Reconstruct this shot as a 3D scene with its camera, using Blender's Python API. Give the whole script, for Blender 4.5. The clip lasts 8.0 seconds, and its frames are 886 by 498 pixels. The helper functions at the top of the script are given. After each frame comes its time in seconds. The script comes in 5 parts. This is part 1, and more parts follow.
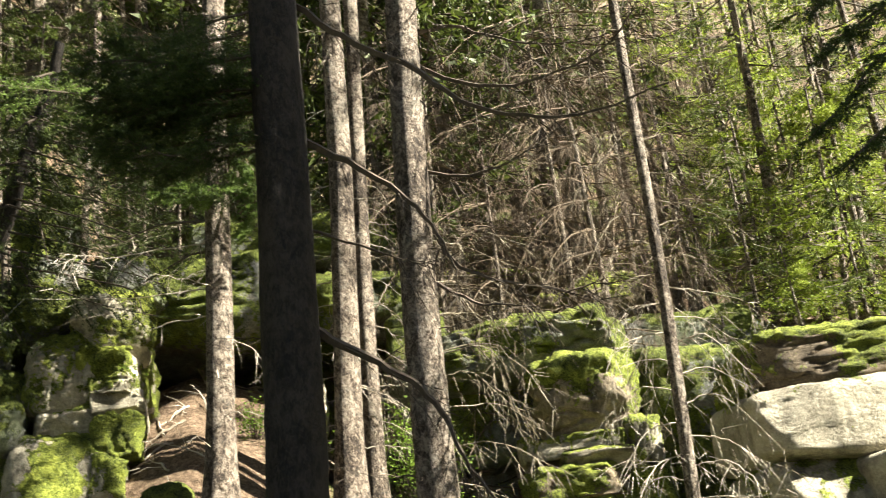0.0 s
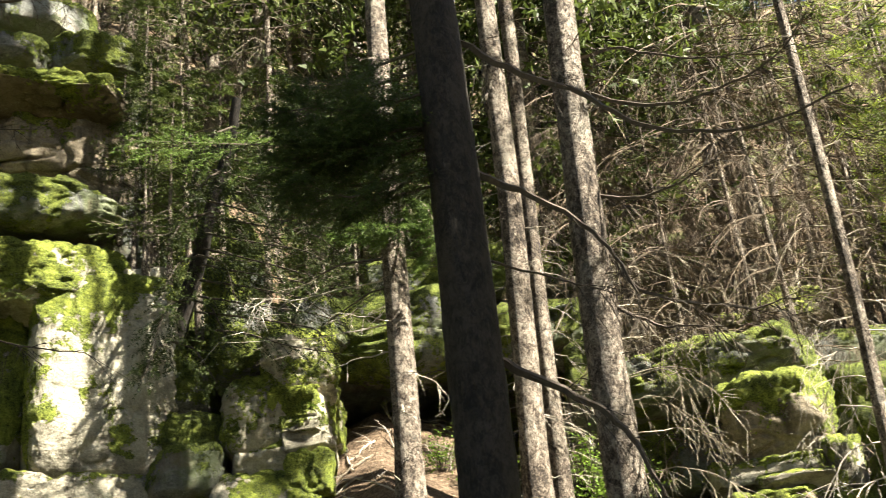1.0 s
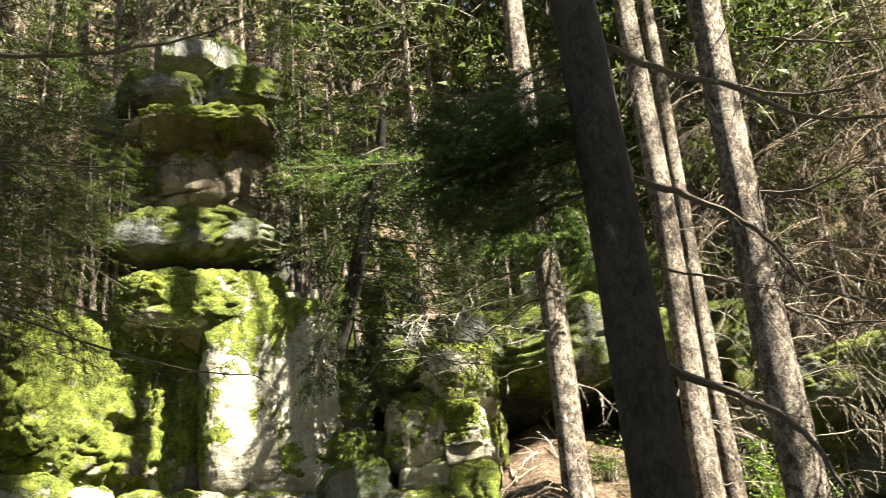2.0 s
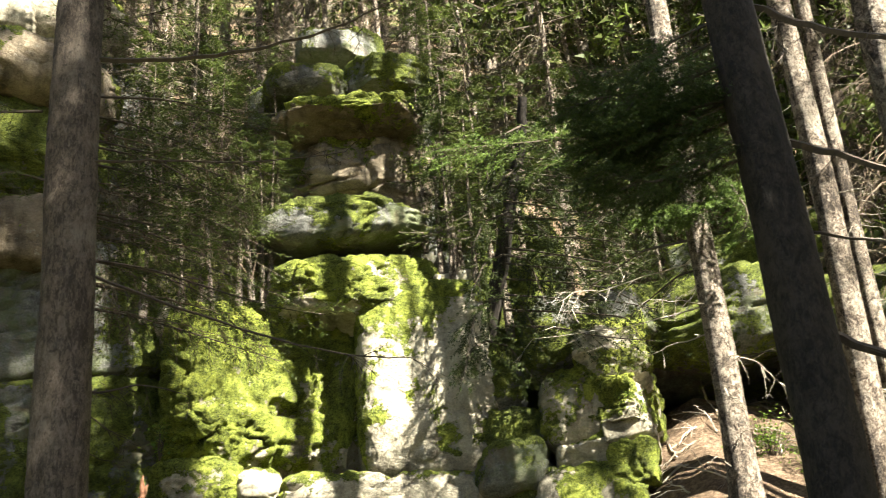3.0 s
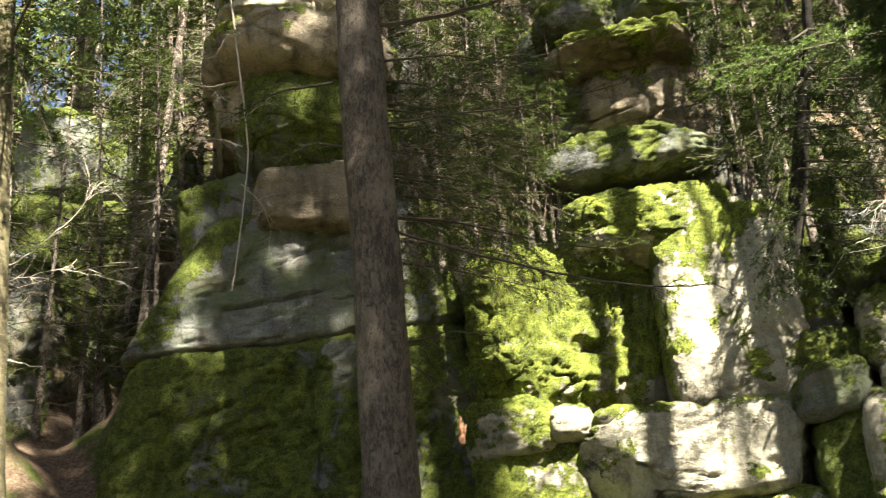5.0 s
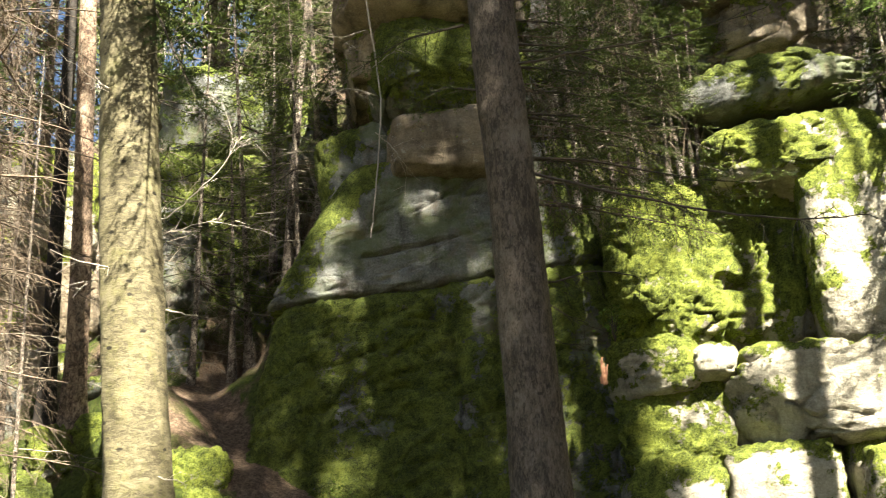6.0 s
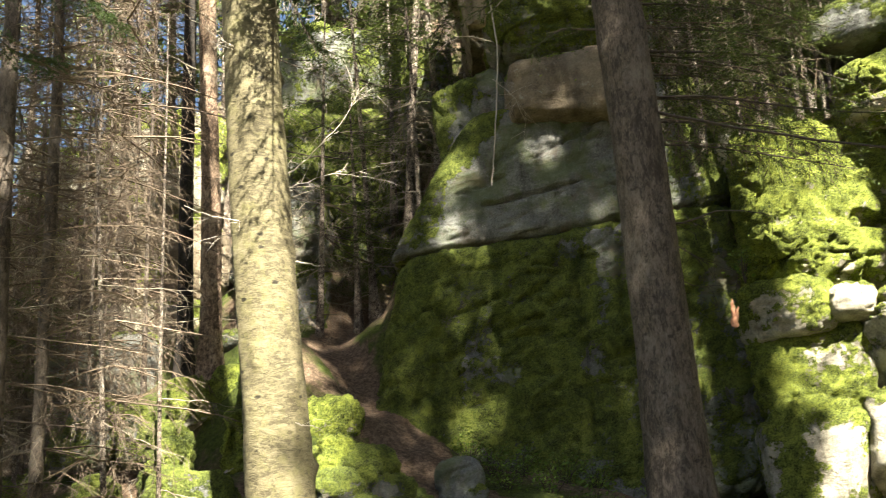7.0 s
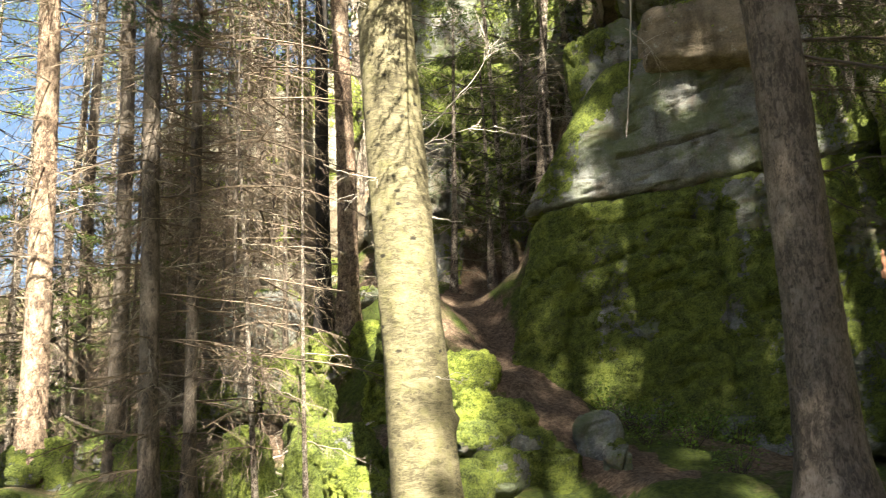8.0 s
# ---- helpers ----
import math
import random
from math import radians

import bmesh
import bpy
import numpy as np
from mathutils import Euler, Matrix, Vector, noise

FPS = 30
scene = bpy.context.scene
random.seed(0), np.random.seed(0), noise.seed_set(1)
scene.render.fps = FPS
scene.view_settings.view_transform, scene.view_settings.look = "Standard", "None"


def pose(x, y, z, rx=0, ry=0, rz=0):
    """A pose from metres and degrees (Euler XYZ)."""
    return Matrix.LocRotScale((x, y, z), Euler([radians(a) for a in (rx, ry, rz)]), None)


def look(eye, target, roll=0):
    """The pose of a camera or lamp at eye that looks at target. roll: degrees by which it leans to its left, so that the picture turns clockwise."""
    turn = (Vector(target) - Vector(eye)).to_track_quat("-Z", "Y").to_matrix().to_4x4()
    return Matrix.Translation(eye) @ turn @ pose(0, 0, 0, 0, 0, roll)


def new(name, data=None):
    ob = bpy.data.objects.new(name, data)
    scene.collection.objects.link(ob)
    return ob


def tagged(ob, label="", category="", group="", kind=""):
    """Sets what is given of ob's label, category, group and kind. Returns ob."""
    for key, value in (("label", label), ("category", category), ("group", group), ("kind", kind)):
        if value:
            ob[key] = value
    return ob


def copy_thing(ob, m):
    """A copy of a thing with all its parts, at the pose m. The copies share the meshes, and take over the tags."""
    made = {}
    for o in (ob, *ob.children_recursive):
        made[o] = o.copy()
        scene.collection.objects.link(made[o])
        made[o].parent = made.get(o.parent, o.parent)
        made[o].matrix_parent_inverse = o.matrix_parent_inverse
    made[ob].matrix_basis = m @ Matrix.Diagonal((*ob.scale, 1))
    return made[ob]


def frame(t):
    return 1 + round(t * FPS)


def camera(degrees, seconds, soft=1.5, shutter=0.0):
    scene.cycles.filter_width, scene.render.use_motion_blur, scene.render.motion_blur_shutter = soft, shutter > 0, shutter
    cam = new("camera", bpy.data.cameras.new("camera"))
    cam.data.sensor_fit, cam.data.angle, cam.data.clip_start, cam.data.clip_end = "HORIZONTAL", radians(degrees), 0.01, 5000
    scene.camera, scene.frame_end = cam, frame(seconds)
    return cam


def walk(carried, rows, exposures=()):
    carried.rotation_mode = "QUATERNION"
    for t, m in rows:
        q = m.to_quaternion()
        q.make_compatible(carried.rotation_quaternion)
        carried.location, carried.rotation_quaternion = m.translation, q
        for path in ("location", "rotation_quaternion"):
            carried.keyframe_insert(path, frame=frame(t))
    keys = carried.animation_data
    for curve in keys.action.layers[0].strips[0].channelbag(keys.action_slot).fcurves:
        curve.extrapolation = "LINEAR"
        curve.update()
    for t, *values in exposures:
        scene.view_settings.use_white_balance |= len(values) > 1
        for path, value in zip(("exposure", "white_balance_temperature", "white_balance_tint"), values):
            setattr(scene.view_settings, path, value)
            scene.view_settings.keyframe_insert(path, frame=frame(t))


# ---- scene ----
# The camera stands at one spot and is swung to the left at arm's length.
cam = camera(46.36, 8.0, soft=0.95, shutter=0.25)
EYE = 1.6
# seconds, x, y, z from the first eye, heading to the left, tilt up, lean to the right
PATH = [
    (0.0, 0.000, -0.000, -0.000, -0.54, 20.10, 6.13),
    (0.5, -0.035, -0.007, -0.004, 3.92, 21.68, 6.26),
    (1.0, -0.077, -0.012, -0.004, 9.02, 22.72, 6.02),
    (1.5, -0.106, -0.014, 0.001, 12.80, 23.48, 6.10),
    (2.0, -0.149, -0.017, 0.009, 17.62, 24.16, 5.81),
    (3.5, -0.233, -0.068, 0.034, 30.23, 23.27, 4.70),
    (4.0, -0.258, -0.087, 0.036, 34.58, 23.12, 4.50),
    (4.5, -0.274, -0.110, 0.029, 38.76, 22.52, 4.55),
    (6.0, -0.333, -0.163, 0.004, 50.95, 18.91, 3.51),
    (6.5, -0.370, -0.175, -0.008, 54.21, 17.80, 3.29),
    (7.0, -0.402, -0.190, -0.025, 57.86, 16.61, 3.16),
    (7.5, -0.422, -0.216, -0.028, 61.62, 15.69, 2.44),
    (8.0, -0.442, -0.242, -0.035, 65.30, 14.54, 2.07),
]
walk(cam, [(t, pose(x, y, EYE + z, 90 + up, 0, turn) @ pose(0, 0, 0, 0, 0, -lean)) for t, x, y, z, turn, up, lean in PATH],
     [(0.0, 2.82), (2.0, 3.05), (4.0, 3.2), (6.0, 3.1), (7.0, 3.13), (8.0, 3.32)])

# ---- light ----
SUN_AZ, SUN_EL = -105.0, 42.0          # bearing (to the left of straight ahead) and height of the sun
world = bpy.data.worlds.new("world")
scene.world = world
world.use_nodes = True
wn = world.node_tree.nodes
sky = wn.new("ShaderNodeTexSky")
sky.sky_type, sky.sun_disc = "NISHITA", False
sky.sun_elevation, sky.sun_rotation = radians(SUN_EL), radians(-SUN_AZ)
wn["Background"].inputs[1].default_value = 0.025
world.node_tree.links.new(sky.outputs[0], wn["Background"].inputs[0])
sun = new("sun", bpy.data.lights.new("sun", "SUN"))
sun.data.energy, sun.data.angle, sun.data.color = 5.0, radians(0.55), (1.0, 0.945, 0.80)
sd = Vector((-math.sin(radians(SUN_AZ)) * math.cos(radians(SUN_EL)), math.cos(radians(SUN_AZ)) * math.cos(radians(SUN_EL)), math.sin(radians(SUN_EL))))
sun.matrix_world = look(sd * 60, (0, 0, 0))


# ---- helpers for shapes ----
# three points of survey along the camera's way, at eye height
START, MIDDLE, END = (0.0, 0.0), (-0.26, -0.09), (-0.44, -0.24)


# small turns that bring the three surveys together
TURNS = {START: (-0.245, 0.55, -0.27), MIDDLE: (0, 0, 0), END: (0.10, -0.21, 0.14)}


def survey(point):
    P.origin = point
    P.turn = np.array(pose(0, 0, 0, *TURNS[point]).to_3x3())


def P(az, el, d):
    """A place by bearing (degrees to the left), height angle and ground distance from the point of survey."""
    a = radians(az)
    return P.turn @ np.array((-d * math.sin(a), d * math.cos(a), d * math.tan(radians(el)))) + np.array((*P.origin, EYE))


survey(START)


def vnoise(p, seed=0):
    p = np.asarray(p, float)
    i = np.floor(p).astype(np.int64)
    f = p - i
    f = f * f * (3 - 2 * f)
    out = 0
    for dx in (0, 1):
        for dy in (0, 1):
            for dz in (0, 1):
                h = (i[:, 0] + dx) * 374761393 + (i[:, 1] + dy) * 668265263 + (i[:, 2] + dz) * 2147483647 + seed * 974711
                h = (h ^ (h >> 13)) * 1274126177
                h = ((h ^ (h >> 16)) & 0xFFFFF) / 0xFFFFF
                w = (f[:, 0] if dx else 1 - f[:, 0]) * (f[:, 1] if dy else 1 - f[:, 1]) * (f[:, 2] if dz else 1 - f[:, 2])
                out = out + h * w
    return out


def fbm(p, octaves=4, seed=0):
    p = np.asarray(p, float)
    s, a, tot = 0, 1.0, 0
    for o in range(octaves):
        s = s + a * vnoise(p * 2 ** o + 17.3 * o, seed + o)
        tot += a
        a *= 0.5
    return s / tot


def step(a, b, x):
    t = np.clip((x - a) / (b - a), 0, 1)
    return t * t * (3 - 2 * t)


def mesh_from(name, verts, faces, mats, smooth=True, index=None, attr=None):
    """A mesh of vertices and of faces that all have the same number of corners."""
    me = bpy.data.meshes.new(name)
    verts, faces = np.asarray(verts, np.float32), np.asarray(faces, np.int32)
    k = faces.shape[1]
    me.vertices.add(len(verts))
    me.vertices.foreach_set("co", verts.ravel())
    me.loops.add(faces.size)
    me.loops.foreach_set("vertex_index", faces.ravel())
    me.polygons.add(len(faces))
    me.polygons.foreach_set("loop_start", np.arange(0, faces.size, k, dtype=np.int32))
    me.polygons.foreach_set("use_smooth", np.full(len(faces), smooth, dtype=bool))
    for m in mats:
        me.materials.append(m)
    if index is not None:
        me.polygons.foreach_set("material_index", np.asarray(index, np.int32))
    for key, val in (attr or {}).items():
        me.attributes.new(key, "FLOAT", "POINT").data.foreach_set("value", np.asarray(val, np.float32))
    me.update(calc_edges=True)
    me.validate()
    return me


def part(name, data, parent, label=""):
    ob = new(name, data)
    ob.parent = parent
    return tagged(ob, label) if label else ob


def thing(name, base, label, category, group=""):
    ob = new(name)
    ob.location = [float(v) for v in base]
    ob.empty_display_size = 0.1
    return tagged(ob, label, category, group)


class Soup:
    """Collects triangles."""
    def __init__(self):
        self.v, self.f, self.n = [], [], 0

    def add(self, v, f):
        self.v.append(np.asarray(v, float))
        self.f.append(np.asarray(f, np.int64) + self.n)
        self.n += len(self.v[-1])

    def mesh(self, name, mat, smooth=False, shift=None):
        v = np.concatenate(self.v)
        if shift is not None:
            v = v - np.asarray(shift)
        return mesh_from(name, v, np.concatenate(self.f), [mat], smooth)


def tube(soup, pts, radii, sides=3):
    """A tapered tube along a line, in triangles."""
    pts, radii = np.asarray(pts, float), np.asarray(radii, float)
    n = len(pts)
    t = np.gradient(pts, axis=0)
    t /= np.linalg.norm(t, axis=1)[:, None] + 1e-9
    ref = np.array((0.31, 0.17, 0.93)) if abs(t[0, 2]) < 0.8 else np.array((1.0, 0.1, 0.0))
    u = np.cross(t, ref)
    u /= np.linalg.norm(u, axis=1)[:, None] + 1e-9
    w = np.cross(t, u)
    a = np.arange(sides) * 2 * math.pi / sides
    ring = pts[:, None] + radii[:, None, None] * (u[:, None] * np.cos(a)[None, :, None] + w[:, None] * np.sin(a)[None, :, None])
    i = np.arange(n - 1)[:, None] * sides
    j = np.arange(sides)[None]
    k = (j + 1) % sides
    f1 = np.stack([i + j, i + k, i + sides + k], -1).reshape(-1, 3)
    f2 = np.stack([i + j, i + sides + k, i + sides + j], -1).reshape(-1, 3)
    soup.add(ring.reshape(-1, 3), np.concatenate([f1, f2]))


def bend(a, b, sag, rng, n=6, wob=0.03):
    """Points from a to b that sag in the middle and waver."""
    a, b = np.asarray(a, float), np.asarray(b, float)
    s = np.linspace(0, 1, n)[:, None]
    L = np.linalg.norm(b - a)
    p = a + (b - a) * s
    p[:, 2] -= (sag * L * 4 * s * (1 - s))[:, 0]
    p[1:] += rng.normal(0, wob * L / n, (n - 1, 3))
    return p


# ---- materials ----
def mat_base(name, rough=0.9):
    m = bpy.data.materials.new(name)
    m.use_nodes = True
    b = m.node_tree.nodes["Principled BSDF"]
    b.inputs["Roughness"].default_value = rough
    b.inputs["Specular IOR Level"].default_value = 0.25
    return m, m.node_tree.nodes, m.node_tree.links, b


def noise_node(n, l, co, scale, detail=6, rough=0.6, dist=0.0):
    t = n.new("ShaderNodeTexNoise")
    t.inputs["Scale"].default_value, t.inputs["Detail"].default_value = scale, detail
    t.inputs["Roughness"].default_value, t.inputs["Distortion"].default_value = rough, dist
    l.new(co, t.inputs["Vector"])
    return t.outputs["Fac"]


def ramp(n, l, fac, stops):
    r = n.new("ShaderNodeValToRGB")
    while len(r.color_ramp.elements) < len(stops):
        r.color_ramp.elements.new(0.5)
    for e, (p, c) in zip(r.color_ramp.elements, stops):
        e.position, e.color = p, (*c, 1) if len(c) == 3 else c
    l.new(fac, r.inputs[0])
    return r.outputs[0]


def mix(n, l, fac, a, b, kind="MIX"):
    m = n.new("ShaderNodeMix")
    m.data_type, m.blend_type = "RGBA", kind
    for sock, val in ((m.inputs[0], fac), (m.inputs[6], a), (m.inputs[7], b)):
        if isinstance(val, (int, float)):
            sock.default_value = val
        elif isinstance(val, tuple):
            sock.default_value = (*val, 1)
        else:
            l.new(val, sock)
    return m.outputs[2]


def maths(n, l, op, a, b):
    m = n.new("ShaderNodeMath")
    m.operation = op
    for sock, val in zip(m.inputs, (a, b)):
        if isinstance(val, (int, float)):
            sock.default_value = val
        else:
            l.new(val, sock)
    return m.outputs[0]


def bump(n, l, b, height, strength, dist):
    k = n.new("ShaderNodeBump")
    k.inputs["Strength"].default_value, k.inputs["Distance"].default_value = strength, dist
    l.new(height, k.inputs["Height"])
    l.new(k.outputs[0], b.inputs["Normal"])


def world_co(n):
    return n.new("ShaderNodeNewGeometry").outputs["Position"]


def maths_co(n, l, co):
    """The same place, shifted, for a second pattern."""
    m = n.new("ShaderNodeMapping")
    m.inputs["Location"].default_value = (13.0, 7.0, 5.0)
    l.new(co, m.inputs["Vector"])
    return m.outputs[0]


def rock_material(name, pale, mid, dark, streak=0.5, moss_c=((0.026, 0.037, 0.008), (0.165, 0.205, 0.03), (0.385, 0.435, 0.07)), algae=0.0):
    """Weathered sandstone with lichen, water streaks and moss where the mesh says so."""
    m, n, l, b = mat_base(name, 0.92)
    co = world_co(n)
    grain = noise_node(n, l, co, 7.0, 12, 0.72, 0.4)
    big = noise_node(n, l, co, 0.9, 6, 0.62, 0.8)
    lay = n.new("ShaderNodeMapping")
    lay.inputs["Scale"].default_value = (0.8, 0.8, 2.0)
    l.new(co, lay.inputs["Vector"])
    beds = noise_node(n, l, lay.outputs[0], 3.0, 8, 0.7, 0.6)
    tone = maths(n, l, "ADD", maths(n, l, "MULTIPLY", grain, 0.4), maths(n, l, "ADD", maths(n, l, "MULTIPLY", big, 0.35), maths(n, l, "MULTIPLY", beds, 0.25)))
    col = ramp(n, l, tone, [(0.42, dark), (0.52, mid), (0.61, pale)])
    fine = noise_node(n, l, co, 48, 5, 0.75)
    col = mix(n, l, 0.4, col, ramp(n, l, fine, [(0.35, tuple(c * 0.4 for c in mid)), (0.65, pale)]), "MIX")
    # streaks that run down
    mp = n.new("ShaderNodeMapping")
    mp.inputs["Scale"].default_value = (1, 1, 0.12)
    l.new(co, mp.inputs["Vector"])
    st = noise_node(n, l, mp.outputs[0], 4.5, 6, 0.6, 0.3)
    col = mix(n, l, maths(n, l, "MULTIPLY", ramp(n, l, st, [(0.5, (0, 0, 0)), (0.68, (1, 1, 1))]), streak), col, tuple(c * 0.35 for c in dark))
    # pale lichen spots
    li = noise_node(n, l, co, 9, 7, 0.75)
    col = mix(n, l, maths(n, l, "MULTIPLY", ramp(n, l, li, [(0.6, (0, 0, 0)), (0.68, (1, 1, 1))]), 0.5), col, (0.44, 0.45, 0.38))
    if algae:
        al = noise_node(n, l, co, 1.7, 7, 0.7, 0.6)
        col = mix(n, l, maths(n, l, "MULTIPLY", ramp(n, l, al, [(0.47, (0, 0, 0)), (0.58, (1, 1, 1))]), algae), col, (0.10, 0.125, 0.035))
        rust = noise_node(n, l, maths_co(n, l, co), 2.3, 6, 0.7, 0.6)
        col = mix(n, l, maths(n, l, "MULTIPLY", ramp(n, l, rust, [(0.52, (0, 0, 0)), (0.62, (1, 1, 1))]), algae * 0.7), col, (0.16, 0.115, 0.075))
    # moss
    at = n.new("ShaderNodeAttribute")
    at.attribute_name = "moss"
    mn = noise_node(n, l, co, 14, 6, 0.7)
    edge = maths(n, l, "ADD", at.outputs["Fac"], maths(n, l, "ADD", maths(n, l, "MULTIPLY", maths(n, l, "SUBTRACT", mn, 0.5), 1.7), maths(n, l, "MULTIPLY", maths(n, l, "SUBTRACT", noise_node(n, l, co, 3.5, 8, 0.75, 0.5), 0.5), 1.3)))
    mask = ramp(n, l, edge, [(0.45, (0, 0, 0)), (0.55, (1, 1, 1))])
    mc = noise_node(n, l, co, 6, 9, 0.8, 0.5)
    mcol = ramp(n, l, mc, [(0.40, moss_c[0]), (0.5, moss_c[1]), (0.58, moss_c[2])])
    mcol = mix(n, l, 0.4, mcol, ramp(n, l, noise_node(n, l, co, 55, 3, 0.7), [(0.38, moss_c[0]), (0.62, moss_c[2])]))
    l.new(mix(n, l, mask, col, mcol), b.inputs["Base Color"])
    hm = maths(n, l, "ADD", maths(n, l, "MULTIPLY", grain, 0.9), maths(n, l, "ADD", maths(n, l, "MULTIPLY", fine, 0.22), maths(n, l, "MULTIPLY", beds, 0.5)))
    hm = maths(n, l, "ADD", hm, maths(n, l, "MULTIPLY", mask, maths(n, l, "MULTIPLY", maths(n, l, "ADD", noise_node(n, l, co, 42, 5, 0.8), maths(n, l, "MULTIPLY", noise_node(n, l, co, 15, 4, 0.7), 0.5)), 1.2)))
    bump(n, l, b, hm, 1.0, 0.07)
    return m


SAND = rock_material("pale_sandstone", (0.58, 0.53, 0.41), (0.42, 0.38, 0.285), (0.15, 0.13, 0.095), 0.75)
GREY = rock_material("grey_sandstone", (0.34, 0.345, 0.315), (0.165, 0.163, 0.145), (0.05, 0.046, 0.038), 0.55, ((0.026, 0.037, 0.01), (0.12, 0.15, 0.025), (0.25, 0.29, 0.052)), 0.6)
TAN = rock_material("tan_sandstone", (0.46, 0.38, 0.27), (0.30, 0.245, 0.17), (0.11, 0.09, 0.065), 0.7)
BROWN = rock_material("brown_sandstone", (0.34, 0.27, 0.185), (0.21, 0.165, 0.11), (0.08, 0.062, 0.042), 0.5)


def ground_material():
    m, n, l, b = mat_base("forest_floor", 0.97)
    co = world_co(n)
    big = noise_node(n, l, co, 0.9, 6, 0.65, 0.5)
    lit = noise_node(n, l, co, 20, 10, 0.82)
    col = ramp(n, l, lit, [(0.34, (0.035, 0.022, 0.014)), (0.5, (0.145, 0.098, 0.062)), (0.66, (0.34, 0.245, 0.165))])
    moss = ramp(n, l, noise_node(n, l, co, 22, 6, 0.7), [(0.3, (0.02, 0.032, 0.006)), (0.7, (0.11, 0.135, 0.02))])
    at = n.new("ShaderNodeAttribute")
    at.attribute_name = "moss"
    edge = maths(n, l, "ADD", maths(n, l, "ADD", at.outputs["Fac"], -0.5), big)
    col = mix(n, l, ramp(n, l, edge, [(0.46, (0, 0, 0)), (0.56, (1, 1, 1))]), col, moss)
    l.new(col, b.inputs["Base Color"])
    bump(n, l, b, lit, 1.0, 0.05)
    return m


def bark_material(name, dark, mid, pale, scale=40.0, flat=0.5, lichen=(0.40, 0.40, 0.34), lich=0.35, depth=0.02, scars=0.0):
    """Scaly bark: small plates, furrows and lichen."""
    m, n, l, b = mat_base(name, 0.8)
    tc = n.new("ShaderNodeTexCoord")
    mp = n.new("ShaderNodeMapping")
    mp.inputs["Scale"].default_value = (1, 1, flat)
    l.new(tc.outputs["Object"], mp.inputs["Vector"])
    flakes = noise_node(n, l, mp.outputs[0], scale, 5, 0.75, 1.2)
    furrow = noise_node(n, l, mp.outputs[0], scale * 0.4, 4, 0.6, 0.8)
    patch = noise_node(n, l, tc.outputs["Object"], 2.3, 5, 0.65)
    h = maths(n, l, "ADD", maths(n, l, "MULTIPLY", flakes, 0.6), maths(n, l, "MULTIPLY", furrow, 0.4))
    tone = maths(n, l, "ADD", maths(n, l, "MULTIPLY", h, 0.75), maths(n, l, "MULTIPLY", patch, 0.25))
    col = ramp(n, l, tone, [(0.44, dark), (0.5, mid), (0.57, pale)])
    lm = noise_node(n, l, tc.outputs["Object"], 13, 7, 0.8)
    lmask = maths(n, l, "MULTIPLY", ramp(n, l, maths(n, l, "ADD", maths(n, l, "MULTIPLY", lm, 0.6), maths(n, l, "MULTIPLY", patch, 0.4)), [(0.5, (0, 0, 0)), (0.62, (1, 1, 1))]), lich)
    col = mix(n, l, lmask, col, lichen)
    if scars:
        sm = n.new("ShaderNodeMapping")
        sm.inputs["Scale"].default_value = (1, 1, 1.7)
        l.new(tc.outputs["Object"], sm.inputs["Vector"])
        v = n.new("ShaderNodeTexVoronoi")
        v.inputs["Scale"].default_value = 5.5
        l.new(sm.outputs[0], v.inputs["Vector"])
        spot = maths(n, l, "ADD", v.outputs["Distance"], maths(n, l, "MULTIPLY", maths(n, l, "SUBTRACT", flakes, 0.5), 0.2))
        col = mix(n, l, ramp(n, l, spot, [(0.10, (scars, scars, scars)), (0.17, (0, 0, 0))]), col, tuple(c * 0.35 for c in dark))
    l.new(col, b.inputs["Base Color"])
    bump(n, l, b, h, 1.0, depth)
    return m


BARK_SPRUCE = bark_material("spruce_bark", (0.03, 0.022, 0.016), (0.14, 0.107, 0.08), (0.37, 0.31, 0.245), 46, 0.7, lich=0.25, depth=0.07)
# near-black: the shade on these spruce trunks is put into the bark colour
BARK_SHADED = bark_material("shaded_bark", (0.008, 0.0065, 0.005), (0.02, 0.016, 0.0125), (0.035, 0.028, 0.022), 40, 0.5, lich=0.01, depth=0.012)
BARK_GREY = bark_material("grey_brown_bark", (0.035, 0.027, 0.02), (0.085, 0.066, 0.05), (0.14, 0.112, 0.088), 55, 0.35, lich=0.08, depth=0.010, scars=0.6)
BARK_FIR = bark_material("smooth_fir_bark", (0.052, 0.043, 0.023), (0.098, 0.083, 0.045), (0.14, 0.12, 0.07), 17, 2.4, (0.10, 0.096, 0.028), 0.55, 0.014, 1.0)
BARK_TAN = bark_material("tan_spruce_bark", (0.06, 0.038, 0.025), (0.20, 0.135, 0.09), (0.40, 0.29, 0.20), 40, 0.6, lich=0.15, depth=0.05)


def twig_material(name, a, b_, rough=0.85):
    m, n, l, b = mat_base(name, rough)
    g = n.new("ShaderNodeNewGeometry")
    col = ramp(n, l, g.outputs["Random Per Island"], [(0.1, a), (0.9, b_)])
    l.new(mix(n, l, 0.4, col, ramp(n, l, noise_node(n, l, g.outputs["Position"], 30, 4), [(0.35, a), (0.65, b_)])), b.inputs["Base Color"])
    return m


